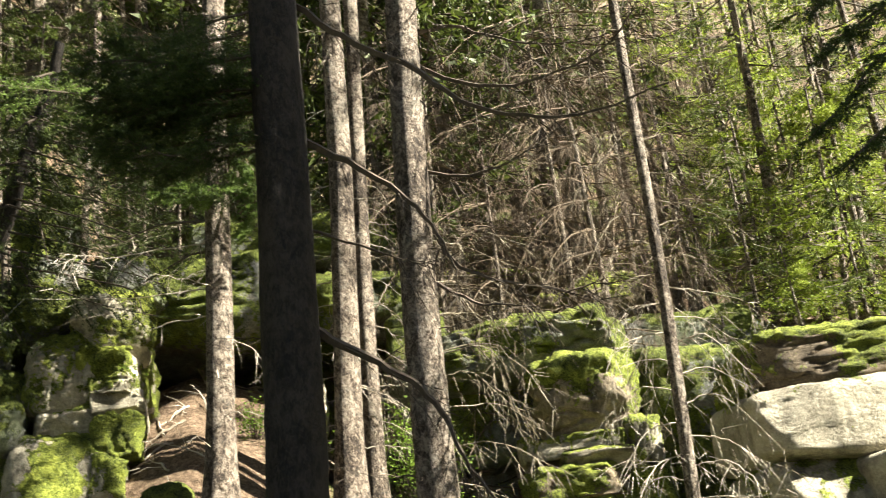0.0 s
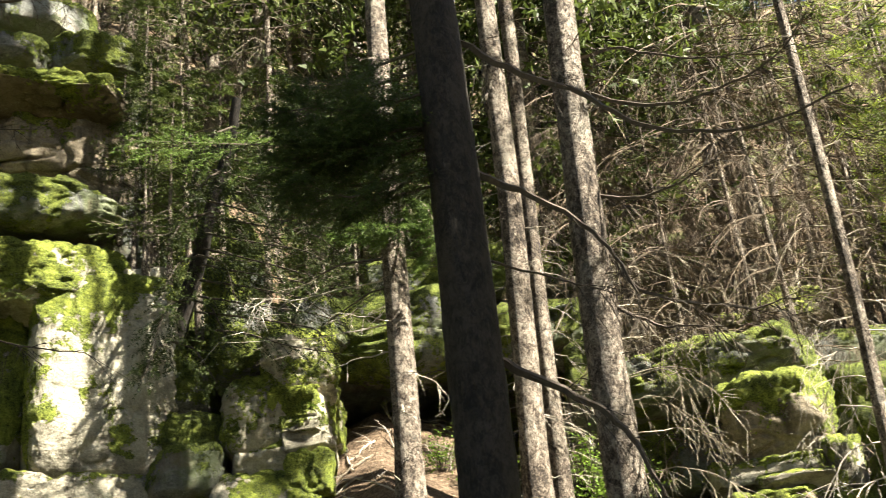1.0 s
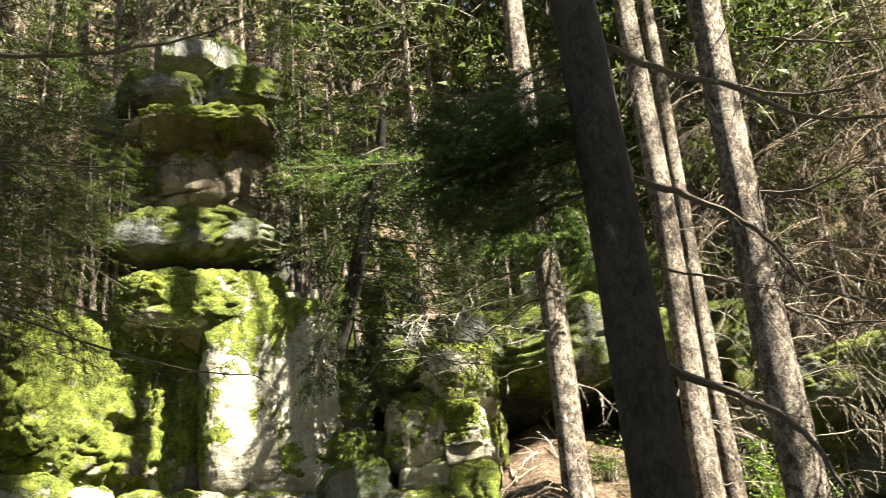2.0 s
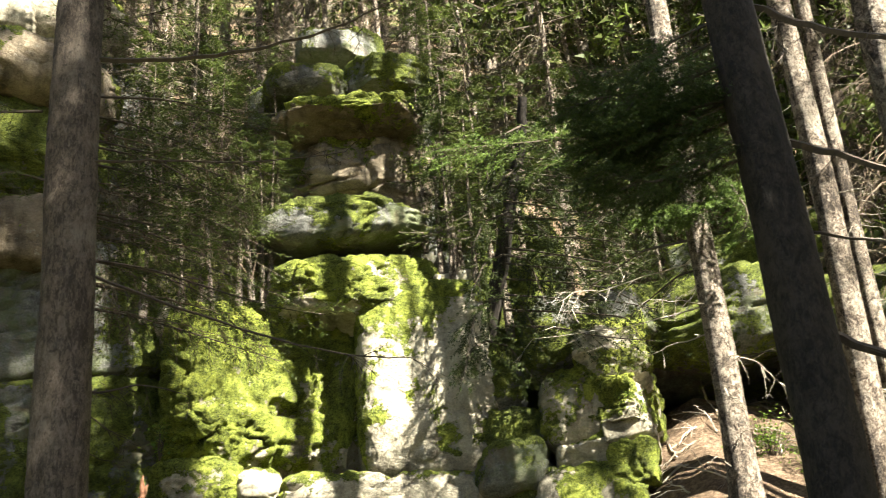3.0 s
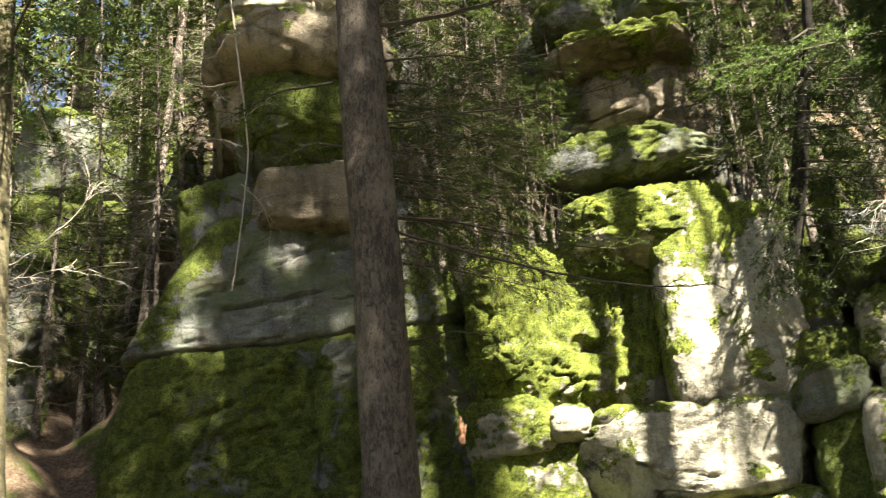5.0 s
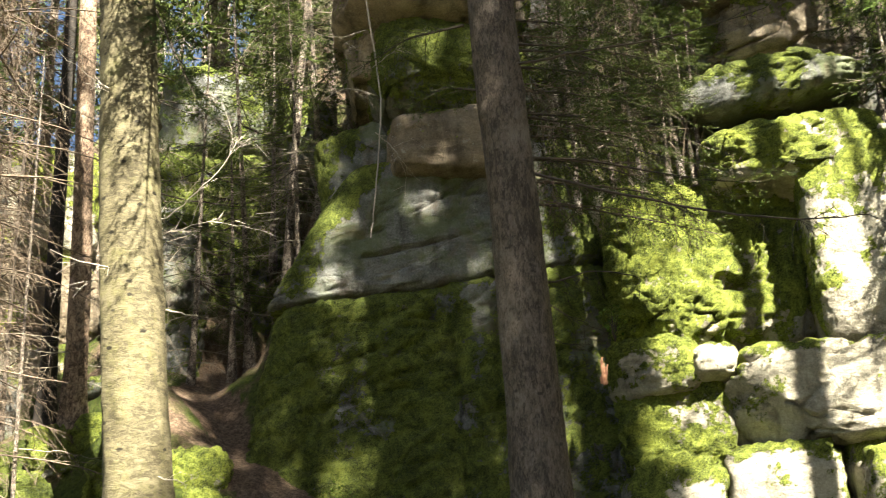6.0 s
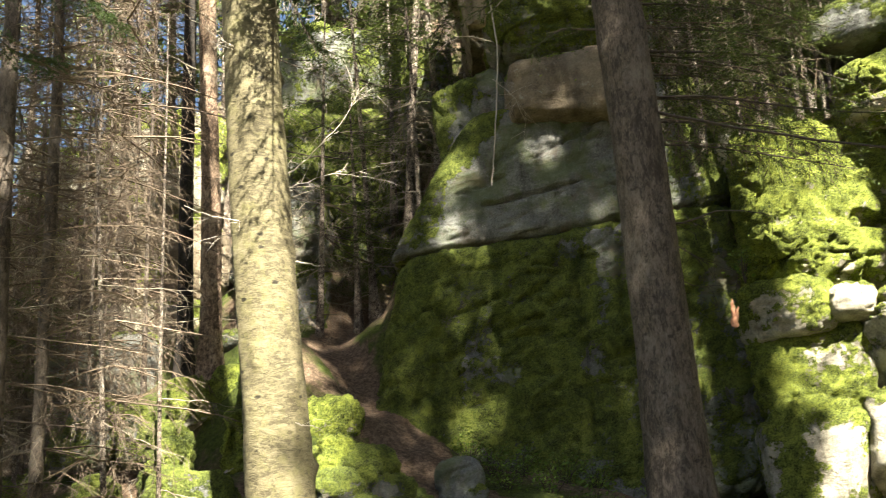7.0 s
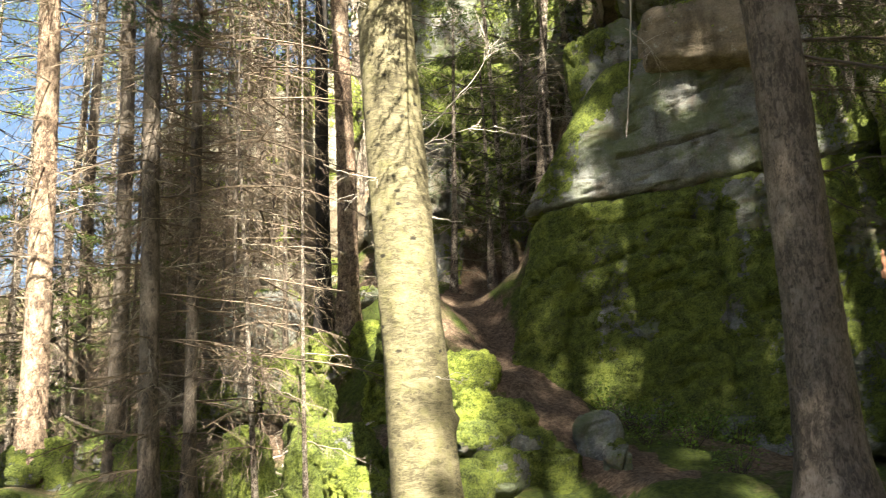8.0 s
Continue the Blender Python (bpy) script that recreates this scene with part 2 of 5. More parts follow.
DEAD = twig_material("dead_twigs", (0.10, 0.08, 0.055), (0.31, 0.265, 0.2))
DEAD_DARK = twig_material("dark_dead_wood", (0.035, 0.027, 0.02), (0.10, 0.08, 0.06))
DEAD_BROWN = twig_material("brown_dead_twigs", (0.055, 0.04, 0.027), (0.20, 0.15, 0.105))
DEAD_DULL = twig_material("dull_dead_twigs", (0.05, 0.042, 0.03), (0.19, 0.165, 0.12))
ROTTEN = twig_material("rotten_wood", (0.16, 0.06, 0.035), (0.42, 0.22, 0.13))
DEAD_PALE = twig_material("bleached_wood", (0.24, 0.205, 0.165), (0.44, 0.39, 0.32))


def leaf_material(name, a, b_, c):
    m, n, l, b = mat_base(name, 0.55)
    g = n.new("ShaderNodeNewGeometry")
    col = ramp(n, l, g.outputs["Random Per Island"], [(0.0, a), (0.55, b_), (1.0, c)])
    big = noise_node(n, l, g.outputs["Position"], 1.5, 4)
    col = mix(n, l, ramp(n, l, big, [(0.4, (0, 0, 0)), (0.65, (0.6, 0.6, 0.6))]), col, c)
    l.new(col, b.inputs["Base Color"])
    tr = n.new("ShaderNodeBsdfTranslucent")
    l.new(col, tr.inputs["Color"])
    ms = n.new("ShaderNodeMixShader")
    ms.inputs[0].default_value = 0.35
    l.new(b.outputs[0], ms.inputs[1])
    l.new(tr.outputs[0], ms.inputs[2])
    l.new(ms.outputs[0], n["Material Output"].inputs[0])
    return m


NEEDLE = leaf_material("spruce_needles", (0.022, 0.034, 0.008), (0.052, 0.075, 0.014), (0.11, 0.14, 0.026))
YOUNG = leaf_material("young_spruce_needles", (0.09, 0.13, 0.016), (0.21, 0.275, 0.03), (0.33, 0.39, 0.06))
# darker copy of the needles, with the leaning spruce's shade put into the colour
NEEDLE_SHADED = leaf_material("shaded_spruce_needles", (0.012, 0.02, 0.006), (0.03, 0.044, 0.010), (0.06, 0.08, 0.018))
NEEDLE_FIR = leaf_material("fir_needles", (0.018, 0.032, 0.010), (0.038, 0.06, 0.016), (0.07, 0.105, 0.024))
YOUNG_FIR = leaf_material("fresh_fir_needles", (0.04, 0.07, 0.018), (0.085, 0.135, 0.028), (0.16, 0.23, 0.045))
LEAF = leaf_material("bush_leaves", (0.06, 0.11, 0.015), (0.12, 0.19, 0.025), (0.18, 0.26, 0.04))
FLOOR = ground_material()


# ---- ground ----
AZ = (-60, -30, -10, 0, 3, 14, 20, 26, 43, 51, 59, 63, 68, 74, 80, 90, 130)
BASE = (1.2, 1.5, 1.8, 2.4, 2.7, 3.2, 2.7, 1.9, 1.7, 2.0, 2.3, 2.7, 2.6, 2.2, 1.9, 1.8, 1.2)      # height at 10 m
TOP = (3.6, 4.0, 4.5, 5.0, 5.6, 6.2, 7.2, 8.0, 8.0, 8.0, 7.0, 4.6, 4.4, 3.6, 2.7, 2.3, 1.6)        # height behind the rocks
JUMP = (11, 11, 11.3, 12, 15.0, 15.0, 12, 11.3, 11.6, 12, 12, 10.2, 10.2, 11, 11, 11, 11)        # where the step begins
RISE = (0.5, 0.74, 0.80, 0.86, 0.88, 0.9, 0.92, 0.92, 0.92, 0.92, 0.85, 0.7, 0.62, 0.52, 0.33, 0.26, 0.1)


survey(END)
TRAIL = np.array([P(*k) for k in ((54.0, 1.6, 8.7), (57.7, 4.2, 9.7), (60.0, 6.7, 10.4), (62.3, 9.0, 11.1), (63.8, 10.3, 11.6), (64.7, 11.1, 12.1), (63.1, 11.8, 12.9), (61.4, 12.3, 13.7), (59.0, 12.4, 14.4))])
survey(START)


def path_at(x, y):
    """Distance from the path, and the path's height there."""
    best, pz = np.full(x.shape, 1e9), np.zeros(x.shape)
    for p, q in zip(TRAIL[:-1], TRAIL[1:]):
        u, v = q[0] - p[0], q[1] - p[1]
        s = np.clip(((x - p[0]) * u + (y - p[1]) * v) / (u * u + v * v), 0, 1)
        r = np.hypot(x - p[0] - s * u, y - p[1] - s * v)
        pz = np.where(r < best, p[2] + s * (q[2] - p[2]), pz)
        best = np.minimum(r, best)
    return best, pz


def ground_z(x, y):
    x, y = np.asarray(x, float), np.asarray(y, float)
    d = np.hypot(x, y) + 1e-6
    az = np.degrees(np.arctan2(-x, y))
    zb, zt, j, s = (np.interp(az, AZ, k) for k in (BASE, TOP, JUMP, RISE))
    front = step(160, 105, np.abs(az))
    near = zb * np.clip(d / 10, 0, 1) ** 1.35 + np.clip(d - 10, 0, 3) * 0.12
    far = zt + s * np.clip(d - 13, 0, 34) + 0.25 * s * np.clip(d - 47, 0, 60)
    near = near + step(6, 10, az) * step(20.5, 17.5, az) * np.clip(d - 9.5, 0, 2.6) * 0.42
    near = near - step(57, 61, az) * step(92, 84, az) * np.clip(10.3 - d, 0, 2.2) * 0.36 * step(5.5, 8, d)
    z = near + (far - near) * step(j, j + 1.7, d)
    # the path that climbs round the great block
    dist, pz = path_at(x, y)
    z = z + (pz - z) * np.exp(-(dist / 0.6) ** 2) * step(8.0, 9.0, d)
    q = np.stack([x, y, 0 * x], -1).reshape(-1, 3)
    rough = (fbm(q * 0.7, 4, 5).reshape(x.shape) - 0.5) * 0.5 + (fbm(q * 3.1, 3, 9).reshape(x.shape) - 0.5) * 0.14
    return z * front + rough * np.clip(d / 4, 0.1, 1)


rr = np.concatenate([np.linspace(0.004, 8, 24), np.linspace(8.15, 15, 100), np.linspace(15.2, 18, 16), np.geomspace(18.4, 900, 70)])
aa = np.concatenate([np.linspace(-180, -35, 50, endpoint=False), np.linspace(-35, 100, 300, endpoint=False), np.linspace(100, 180, 28, endpoint=False)])
R_, A_ = np.meshgrid(rr, np.radians(aa), indexing="ij")
gx, gy = -R_ * np.sin(A_), R_ * np.cos(A_)
gv = np.stack([gx, gy, ground_z(gx, gy)], -1).reshape(-1, 3)
na = len(aa)
gi, gj = np.meshgrid(np.arange(len(rr) - 1), np.arange(na), indexing="ij")
gf = np.stack([gi * na + gj, (gi + 1) * na + gj, (gi + 1) * na + (gj + 1) % na, gi * na + (gj + 1) % na], -1).reshape(-1, 4)
gaz, gd = np.degrees(np.arctan2(-gv[:, 0], gv[:, 1])), np.hypot(gv[:, 0], gv[:, 1])
wig = (fbm(gv * 2.0, 2, 44) - 0.5) * 0.35
on_path = step(0.36, 0.22, path_at(gv[:, 0], gv[:, 1])[0] + wig)
bare = step(19, 16, gaz) * step(7, 10, gaz) * step(13.5, 12, gd)
moss_g = np.clip(0.56 - 0.9 * on_path - 0.55 * bare - 0.07 * step(12.5, 13.5, gd), 0, 1)
tagged(new("ground", mesh_from("ground", gv, gf[:, ::-1], [FLOOR], attr={"moss": moss_g})), "forest floor of brown needles, dead leaves and moss", "ground", kind="structure")


# ---- rocks ----
def rock_mesh(name, size, mat, seed, n=26, k=6.0, rough=0.09, strata=0.0, moss=0.0, crack=0.0, taper=0.0, shear=0.0, chop=5, mleft=0.0, mright=0.0, mtop=0.0, pads=1.0, cuts=()):
    """A weathered block: a rounded box with worn faces, layers, cracks and cushions of moss."""
    g = np.linspace(-1, 1, n + 1)
    g = np.sign(g) * np.abs(g) ** 0.85
    U, V = np.meshgrid(g, g, indexing="ij")
    O = np.ones_like(U)
    sides = [(O, U, V), (-O, V, U), (V, O, U), (U, -O, V), (U, V, O), (V, U, -O)]
    pts = np.concatenate([np.stack(s, -1).reshape(-1, 3) for s in sides])
    i, j = np.meshgrid(np.arange(n), np.arange(n), indexing="ij")
    q = (np.stack([i * (n + 1) + j, (i + 1) * (n + 1) + j, (i + 1) * (n + 1) + j + 1, i * (n + 1) + j + 1], -1)).reshape(-1, 4)
    faces = np.concatenate([q + s * (n + 1) ** 2 for s in range(6)])
    _, first, inv = np.unique(np.round(pts, 5), axis=0, return_index=True, return_inverse=True)
    pts, faces = pts[first], inv.ravel()[faces]
    half = np.asarray(size) / 2
    rng = np.random.default_rng(seed)
    r = (np.abs(pts) ** k).sum(1) ** (1 / k)
    u = pts / r[:, None]
    nrm = np.sign(u) * np.abs(u) ** (k - 1) / half
    nrm /= np.linalg.norm(nrm, axis=1)[:, None]
    p = u * half
    # broken-off corners and slanting faces
    for _ in range(chop):
        c = rng.normal(0, 1, 3) * np.array((1.0, 0.7, 0.8))
        c[1] = -abs(c[1])
        c /= np.linalg.norm(c)
        lim = np.abs(c * half).sum() * rng.uniform(0.70, 0.92)
        over = np.clip(p @ c - lim, 0, None)
        p = p - c * (over * 0.92)[:, None]
        nrm = nrm + c * (np.clip(over / 0.05, 0, 1) * 0.8)[:, None]
    nrm /= np.linalg.norm(nrm, axis=1)[:, None]
    w = p + rng.uniform(-50, 50, 3)
    warp = w + (fbm(w * 1.1 + 7, 2, 21) - 0.5)[:, None] * 0.5
    d = (fbm(warp * 0.55, 3, 1) - 0.5) * 3.4 * rough + (fbm(warp * 2.3, 3, 2) - 0.5) * 0.9 * rough
    d += (fbm(w * np.array((1.6, 1.6, 9.0)), 3, 3) - 0.5) * 0.55 * rough * (0.5 + strata)
    d -= 0.22 * rough * step(0.60, 0.68, fbm(w * np.array((3.0, 3.0, 7.0)), 3, 14))
    if crack:
        s = fbm(warp * np.array((0.9, 0.9, 0.6)), 3, 6)
        d -= crack * step(0.016, 0.0, np.abs(s - 0.5)) * 0.10
        s = fbm(warp * np.array((0.9, 0.9, 2.6)) + 9, 3, 7)
        d -= crack * step(0.018, 0.0, np.abs(s - 0.47)) * 0.09
    for x0, z0, x1, z1, deep in cuts:
        e, o = np.array((x1 - x0, z1 - z0)) * half[[0, 2]], (u[:, [0, 2]] - np.array((x0, z0))) * half[[0, 2]]
        s = np.clip((o @ e) / (e @ e), 0, 1)
        gap = np.hypot(*(o - s[:, None] * e).T) + (fbm(w * 6, 2, 51) - 0.5) * 0.06
        d -= deep * step(0.045, 0.01, gap) * (u[:, 1] < -0.5)
    cell = np.floor(warp * np.array((1.7, 1.7, 2.6)) + (fbm(warp * 1.3, 2, 41) - 0.5)[:, None] * 1.6)
    d += (vnoise(cell * 0.73 + 0.37, 42) - 0.5) * 0.5 * rough
    drip = fbm(w * np.array((2.4, 2.4, 0.7)), 3, 11)
    m = np.clip(nrm[:, 2], -0.6, 1) * 0.7 + (fbm(w * 1.1, 4, 8) - 0.5) * 2.6 + (fbm(w * 4.5, 3, 18) - 0.5) * 1.3 + (drip - 0.5) * 1.5 + moss + 0.2 + u[:, 2] * 0.1
    m = m + mleft * step(-0.45, -0.95, u[:, 0]) + mright * step(0.5, 0.75, u[:, 0]) + mtop * step(0.3, 0.85, u[:, 2])
    m = step(-0.35, 1.3, m)
    # cushions of moss with creases between them, in two sizes, thin where the moss is thin
    wc = w + (fbm(w * 5, 2, 31) - 0.5)[:, None] * 0.16
    pad = np.clip(np.abs(2 * vnoise(wc * 9.0, 10) - 1) * 2.6, 0, 1) ** 0.6
    pad2 = np.clip(np.abs(2 * vnoise(wc * 19.0, 12) - 1) * 2.2, 0, 1) ** 0.6
    d += pads * m * (0.065 * pad * (0.35 + fbm(w * 2.2, 2, 13)) + 0.030 * pad2 - 0.04)
    p = p + nrm * d[:, None]
    if taper:
        xr = half[0]
        p[:, 0] = xr + (p[:, 0] - xr) * (1 - taper * (p[:, 2] / half[2] + 1) / 2)
    p[:, 2] += shear * (p[:, 0] / half[0]) * half[2]
    return mesh_from(name, p, faces, [mat], True, attr={"moss": m})


def rock(parent, az1, az0, el0, el1, d, thick, mat=SAND, twist=0, tilt=0, roll=0, name="rock_block", label="", **kw):
    """A block by the bearings of its two ends, the height angles of foot and top, and its distance."""
    rock.count += 1
    seed = kw.pop('seed', rock.count + 300)
    width = 2 * d * math.tan(radians(az1 - az0) / 2)
    z0, z1 = P(0, el0, d)[2], P(0, el1, d)[2]
    az = (az0 + az1) / 2
    c = P(az, 0, d + thick / 2)
    c[2] = (z0 + z1) / 2
    kw['k'] = kw.get('k', 6.0) * 1.6
    kw['n'] = int(kw.get('n', 26) * 0.88)
    me = rock_mesh(name, (width * 1.07, thick, (z1 - z0) * 1.04 + 0.05), mat, seed, **kw)
    ob = new(name, me)
    ob.matrix_basis = pose(*c, tilt, roll, az + twist)
    if parent:
        ob.parent = parent
        ob.location = Vector(c) - parent.location
    return tagged(ob, label) if label else ob


rock.count = 100


def outcrop(name, az, d, label):
    x, y = P(az, 0, d)[:2]
    return thing(name, (x, y, float(ground_z(x, y))), label, "rock face")


# the lit middle face
CORE = dict(mat=GREY, n=20, k=8, rough=0.1, moss=-0.2, chop=0)
survey(MIDDLE)
face = outcrop("cliff", 32, 10.5, "sunlit layered sandstone cliff with bright green moss")
rock(face, 32.0, 24.2, 11.7, 22.6, 10.15, 2.6, seed=101, n=92, k=5, rough=0.05, strata=0.3, moss=-0.05, crack=0.35, mleft=0.2, mtop=0.8, twist=8, chop=1, pads=0.5)
rock(face, 36.8, 27.0, 20.6, 24.1, 10.12, 2.4, n=64, k=2.6, rough=0.13, moss=0.42, mright=0.3, crack=0.6, chop=7, twist=4)
rock(face, 28.4, 23.4, 18.6, 23.0, 10.5, 2.4, n=48, k=4, rough=0.13, moss=0.05, crack=0.5, chop=6)
rock(face, 34.9, 31.2, 12.0, 21.4, 10.75, 2.0, n=40, k=5, rough=0.14, moss=0.5, crack=0.5)
rock(face, 42.4, 32.6, 12.8, 21.0, 10.5, 2.4, seed=103, n=96, k=4, rough=0.13, moss=0.8, crack=1.0, twist=8)
rock(face, 42.2, 36.2, 19.5, 23.6, 10.9, 2.2, n=44, k=4, rough=0.13, moss=0.7, crack=0.6, chop=6)
rock(face, 37.4, 26.6, 25.0, 27.3, 10.15, 2.8, GREY, n=64, k=3, rough=0.12, moss=0.2, mtop=1.0, crack=0.5, chop=5, shear=0.25, label="ledge with a bright moss cushion")
rock(face, 35.0, 26.4, 26.8, 30.7, 10.75, 2.4, TAN, n=64, k=3, rough=0.13, moss=-0.1, crack=0.9, strata=0.4, chop=8, roll=3)
rock(face, 37.0, 33.6, 27.0, 30.4, 11.0, 2.2, GREY, n=36, k=4, rough=0.12, moss=0.4, crack=0.6, chop=6)
rock(face, 36.2, 26.2, 32.2, 33.2, 10.05, 3.4, BROWN, n=60, k=2.2, rough=0.15, moss=0.0, mtop=0.3, crack=0.6, chop=9, roll=-3, label="jutting slab with a dark underside")
rock(face, 36.4, 31.2, 33.2, 34.4, 10.5, 2.6, GREY, n=40, k=3, moss=0.25, chop=7, roll=5)
rock(face, 31.8, 25.8, 33.3, 34.8, 10.7, 2.6, GREY, n=40, k=3, moss=0.35, chop=7)
rock(face, 34.5, 28.5, 34.8, 36.6, 11.4, 2.6, GREY, n=36, k=3, moss=0.3, chop=7)
rock(face, 46.5, 36.4, 22.6, 27.5, 12.1, 2.4, GREY, n=44, k=4, rough=0.2, moss=0.3, crack=0.7, chop=7)
rock(face, 45.5, 36.8, 27.2, 31.5, 12.8, 2.4, GREY, n=40, k=4, rough=0.2, moss=0.3, crack=0.7, chop=7)
rock(face, 27.0, 19.0, 21.8, 25.6, 11.9, 2.4, GREY, n=40, k=4, rough=0.2, moss=0.3, crack=0.7, chop=7)
rock(face, 26.6, 20.5, 25.6, 29.0, 12.6, 2.4, GREY, n=36, k=4, rough=0.2, moss=0.4, crack=0.7, chop=7)
rock(face, 42.6, 38.0, 10.6, 12.7, 10.2, 2, n=36, k=5, moss=1.0, seed=112)
rock(face, 38.2, 36.0, 10.9, 12.3, 10.1, 1.6, n=20, k=3, moss=-0.7, seed=113)
rock(face, 36.6, 24.6, 7.0, 11.9, 10.1, 2.4, n=52, k=5, moss=-0.15, mleft=0.5, crack=0.7, strata=0.3, shear=-0.08, seed=114)
rock(face, 42.5, 36.8, 6.4, 10.4, 10.2, 2.2, n=30, k=5, moss=0.75, crack=0.5, shear=-0.1, seed=115)
rock(face, 42.5, 37.0, 1.0, 6.6, 10.15, 2.2, n=28, k=5, moss=0.6, crack=0.5, seed=116)
rock(face, 37.2, 31.2, 1.5, 7.2, 10.1, 2.2, n=28, k=5, moss=0.4, crack=0.5, seed=117)
rock(face, 31.4, 24.4, 0.5, 6.8, 10.1, 2.2, n=28, k=5, moss=0.0, crack=0.5, seed=118)

rock(face, 43.5, 23.5, -2, 24.0, 11.4, 3.0, **CORE, seed=119)
rock(face, 37, 26.4, 23, 33.0, 11.4, 2.6, **CORE, seed=120)

pill = outcrop("rock_pillar", 19, 10.2, "stacked mossy sandstone pillar at the end of the cliff")
rock(pill, 24.8, 21.4, 14.6, 18.9, 10.35, 1.8, GREY, n=40, k=4, rough=0.12, moss=0.50, chop=7, crack=0.5, seed=121)
rock(pill, 24.4, 21.2, 12.6, 14.6, 10.2, 1.7, GREY, n=24, k=4, rough=0.1, moss=0.65, seed=122)
rock(pill, 24.7, 21.3, 10.7, 12.7, 10.0, 1.6, GREY, n=22, k=4, rough=0.1, moss=0.55, seed=123)
rock(pill, 24.6, 21.2, 4.0, 10.7, 10.1, 2.0, GREY, n=30, k=5, rough=0.12, moss=0.60, crack=0.5, seed=124)
rock(pill, 24.6, 19.8, 18.6, 22.6, 10.9, 2.0, GREY, n=24, k=4, moss=0.65, seed=125)
rock(pill, 21.4, 17.2, 16.2, 21.2, 10.3, 1.8, GREY, n=28, k=5, rough=0.12, moss=0.45, crack=0.6, pads=0.7, chop=7, seed=126)
rock(pill, 20.6, 17.2, 13.0, 16.3, 10.0, 1.6, n=26, k=4, rough=0.1, moss=0.05, seed=127)
rock(pill, 18.3, 15.2, 15.9, 18.6, 9.9, 1.5, n=40, k=6, rough=0.12, moss=0.62, crack=0.4, pads=0.7, chop=7, roll=6, seed=128)
rock(pill, 18.0, 14.9, 13.6, 16.0, 9.8, 1.5, n=40, k=6, rough=0.12, moss=0.45, crack=0.4, pads=0.7, chop=7, twist=-8, seed=129)
rock(pill, 17.8, 15.1, 12.3, 13.7, 9.85, 1.4, n=30, k=5, rough=0.09, moss=-0.1, pads=0.7, chop=7, roll=-8, seed=130)
rock(pill, 20.4, 16.6, 10.8, 13.0, 9.95, 1.6, n=26, k=4, rough=0.1, moss=0.25, seed=131)
rock(pill, 21.4, 17.2, 4.0, 10.9, 9.9, 1.8, n=30, k=4, rough=0.12, moss=0.15, crack=0.4, seed=132)
rock(pill, 17.6, 15.2, 10.3, 12.4, 9.8, 1.3, n=28, k=4, rough=0.1, moss=0.6, pads=0.7, chop=6, seed=133)
rock(pill, 18.0, 15.8, 8.0, 10.4, 9.75, 1.3, n=28, k=4, rough=0.1, moss=0.3, pads=0.7, chop=6, seed=134)
rock(pill, 17.4, 14.2, 18.4, 20.4, 10.8, 1.8, GREY, n=22, k=4, moss=0.55, seed=135)

rock(pill, 24.6, 16.4, 0, 18.6, 11.1, 2.0, **CORE, seed=136)

survey(START)
rec = outcrop("rock_shelter", 8, 13, "dark overhanging sandstone shelter behind the trunks")
rock(rec, 19.5, 8.6, 17.0, 20.6, 11.2, 4.4, GREY, n=48, k=4, rough=0.2, moss=0.85, crack=0.8, shear=0.1, chop=8, seed=137)
rock(rec, 9.4, 0.6, 16.9, 20.4, 11.3, 4.4, GREY, n=44, k=4, rough=0.2, moss=0.85, crack=0.8, chop=8, seed=138)
rock(rec, 20, 8.5, 12.4, 17.2, 14.0, 2.0, GREY, n=28, k=4, rough=0.2, moss=-0.2, crack=0.6, seed=139)
rock(rec, 20, 8.5, 7.0, 12.8, 13.6, 2.5, BROWN, n=28, k=4, rough=0.2, moss=-0.2, seed=140)
rock(rec, 9.0, 0.5, 6.0, 12.5, 13.6, 2.5, GREY, n=28, k=4, rough=0.2, moss=0.0, seed=141)
rock(rec, 9.0, 0.0, 12.2, 17.0, 13.8, 2.5, GREY, n=28, k=4, rough=0.2, moss=0.1, strata=0.5, seed=142)
rock(rec, 16, 2, 20.4, 23, 12.6, 2.5, GREY, n=28, k=4, moss=0.6, seed=143)
rock(rec, 9.4, 7.2, 11.6, 14.3, 11.5, 1.2, n=20, k=4, rough=0.08, moss=0.1, seed=144)
rock(rec, 3.4, 0.4, 12.8, 17.2, 11.3, 2.4, GREY, n=24, k=4, rough=0.12, moss=0.3, seed=145)

# the stack and the big pale boulders
stack = outcrop("rock_stack", -6, 10.4, "stack of mossy tan sandstone slabs")
rock(stack, -4.6, -9.6, 9.7, 13.2, 10.2, 2.0, TAN, n=44, k=5, rough=0.11, moss=0.3, mtop=0.6, chop=7, crack=0.5, seed=146)
rock(stack, -3.3, -9.3, 8.45, 9.65, 10.0, 1.8, n=26, k=5, rough=0.06, moss=-0.10, seed=147)
rock(stack, -5.6, -9.5, 7.85, 8.5, 9.95, 1.6, n=20, k=5, rough=0.05, moss=-0.10, seed=148)
rock(stack, -3.0, -9.4, 5.9, 7.9, 9.9, 1.9, BROWN, n=28, k=5, rough=0.07, moss=0.35, seed=149)
rock(stack, -3.0, -10, 2.0, 6.0, 9.9, 1.9, n=24, k=5, moss=0.40, seed=150)
rock(stack, -9.2, -10.9, 7.2, 9.9, 10.1, 1.3, n=20, k=4, moss=0.40, seed=151)
rock(stack, -9.3, -11.2, 2.5, 7.3, 10.0, 1.5, n=22, k=4, moss=0.40, seed=152)
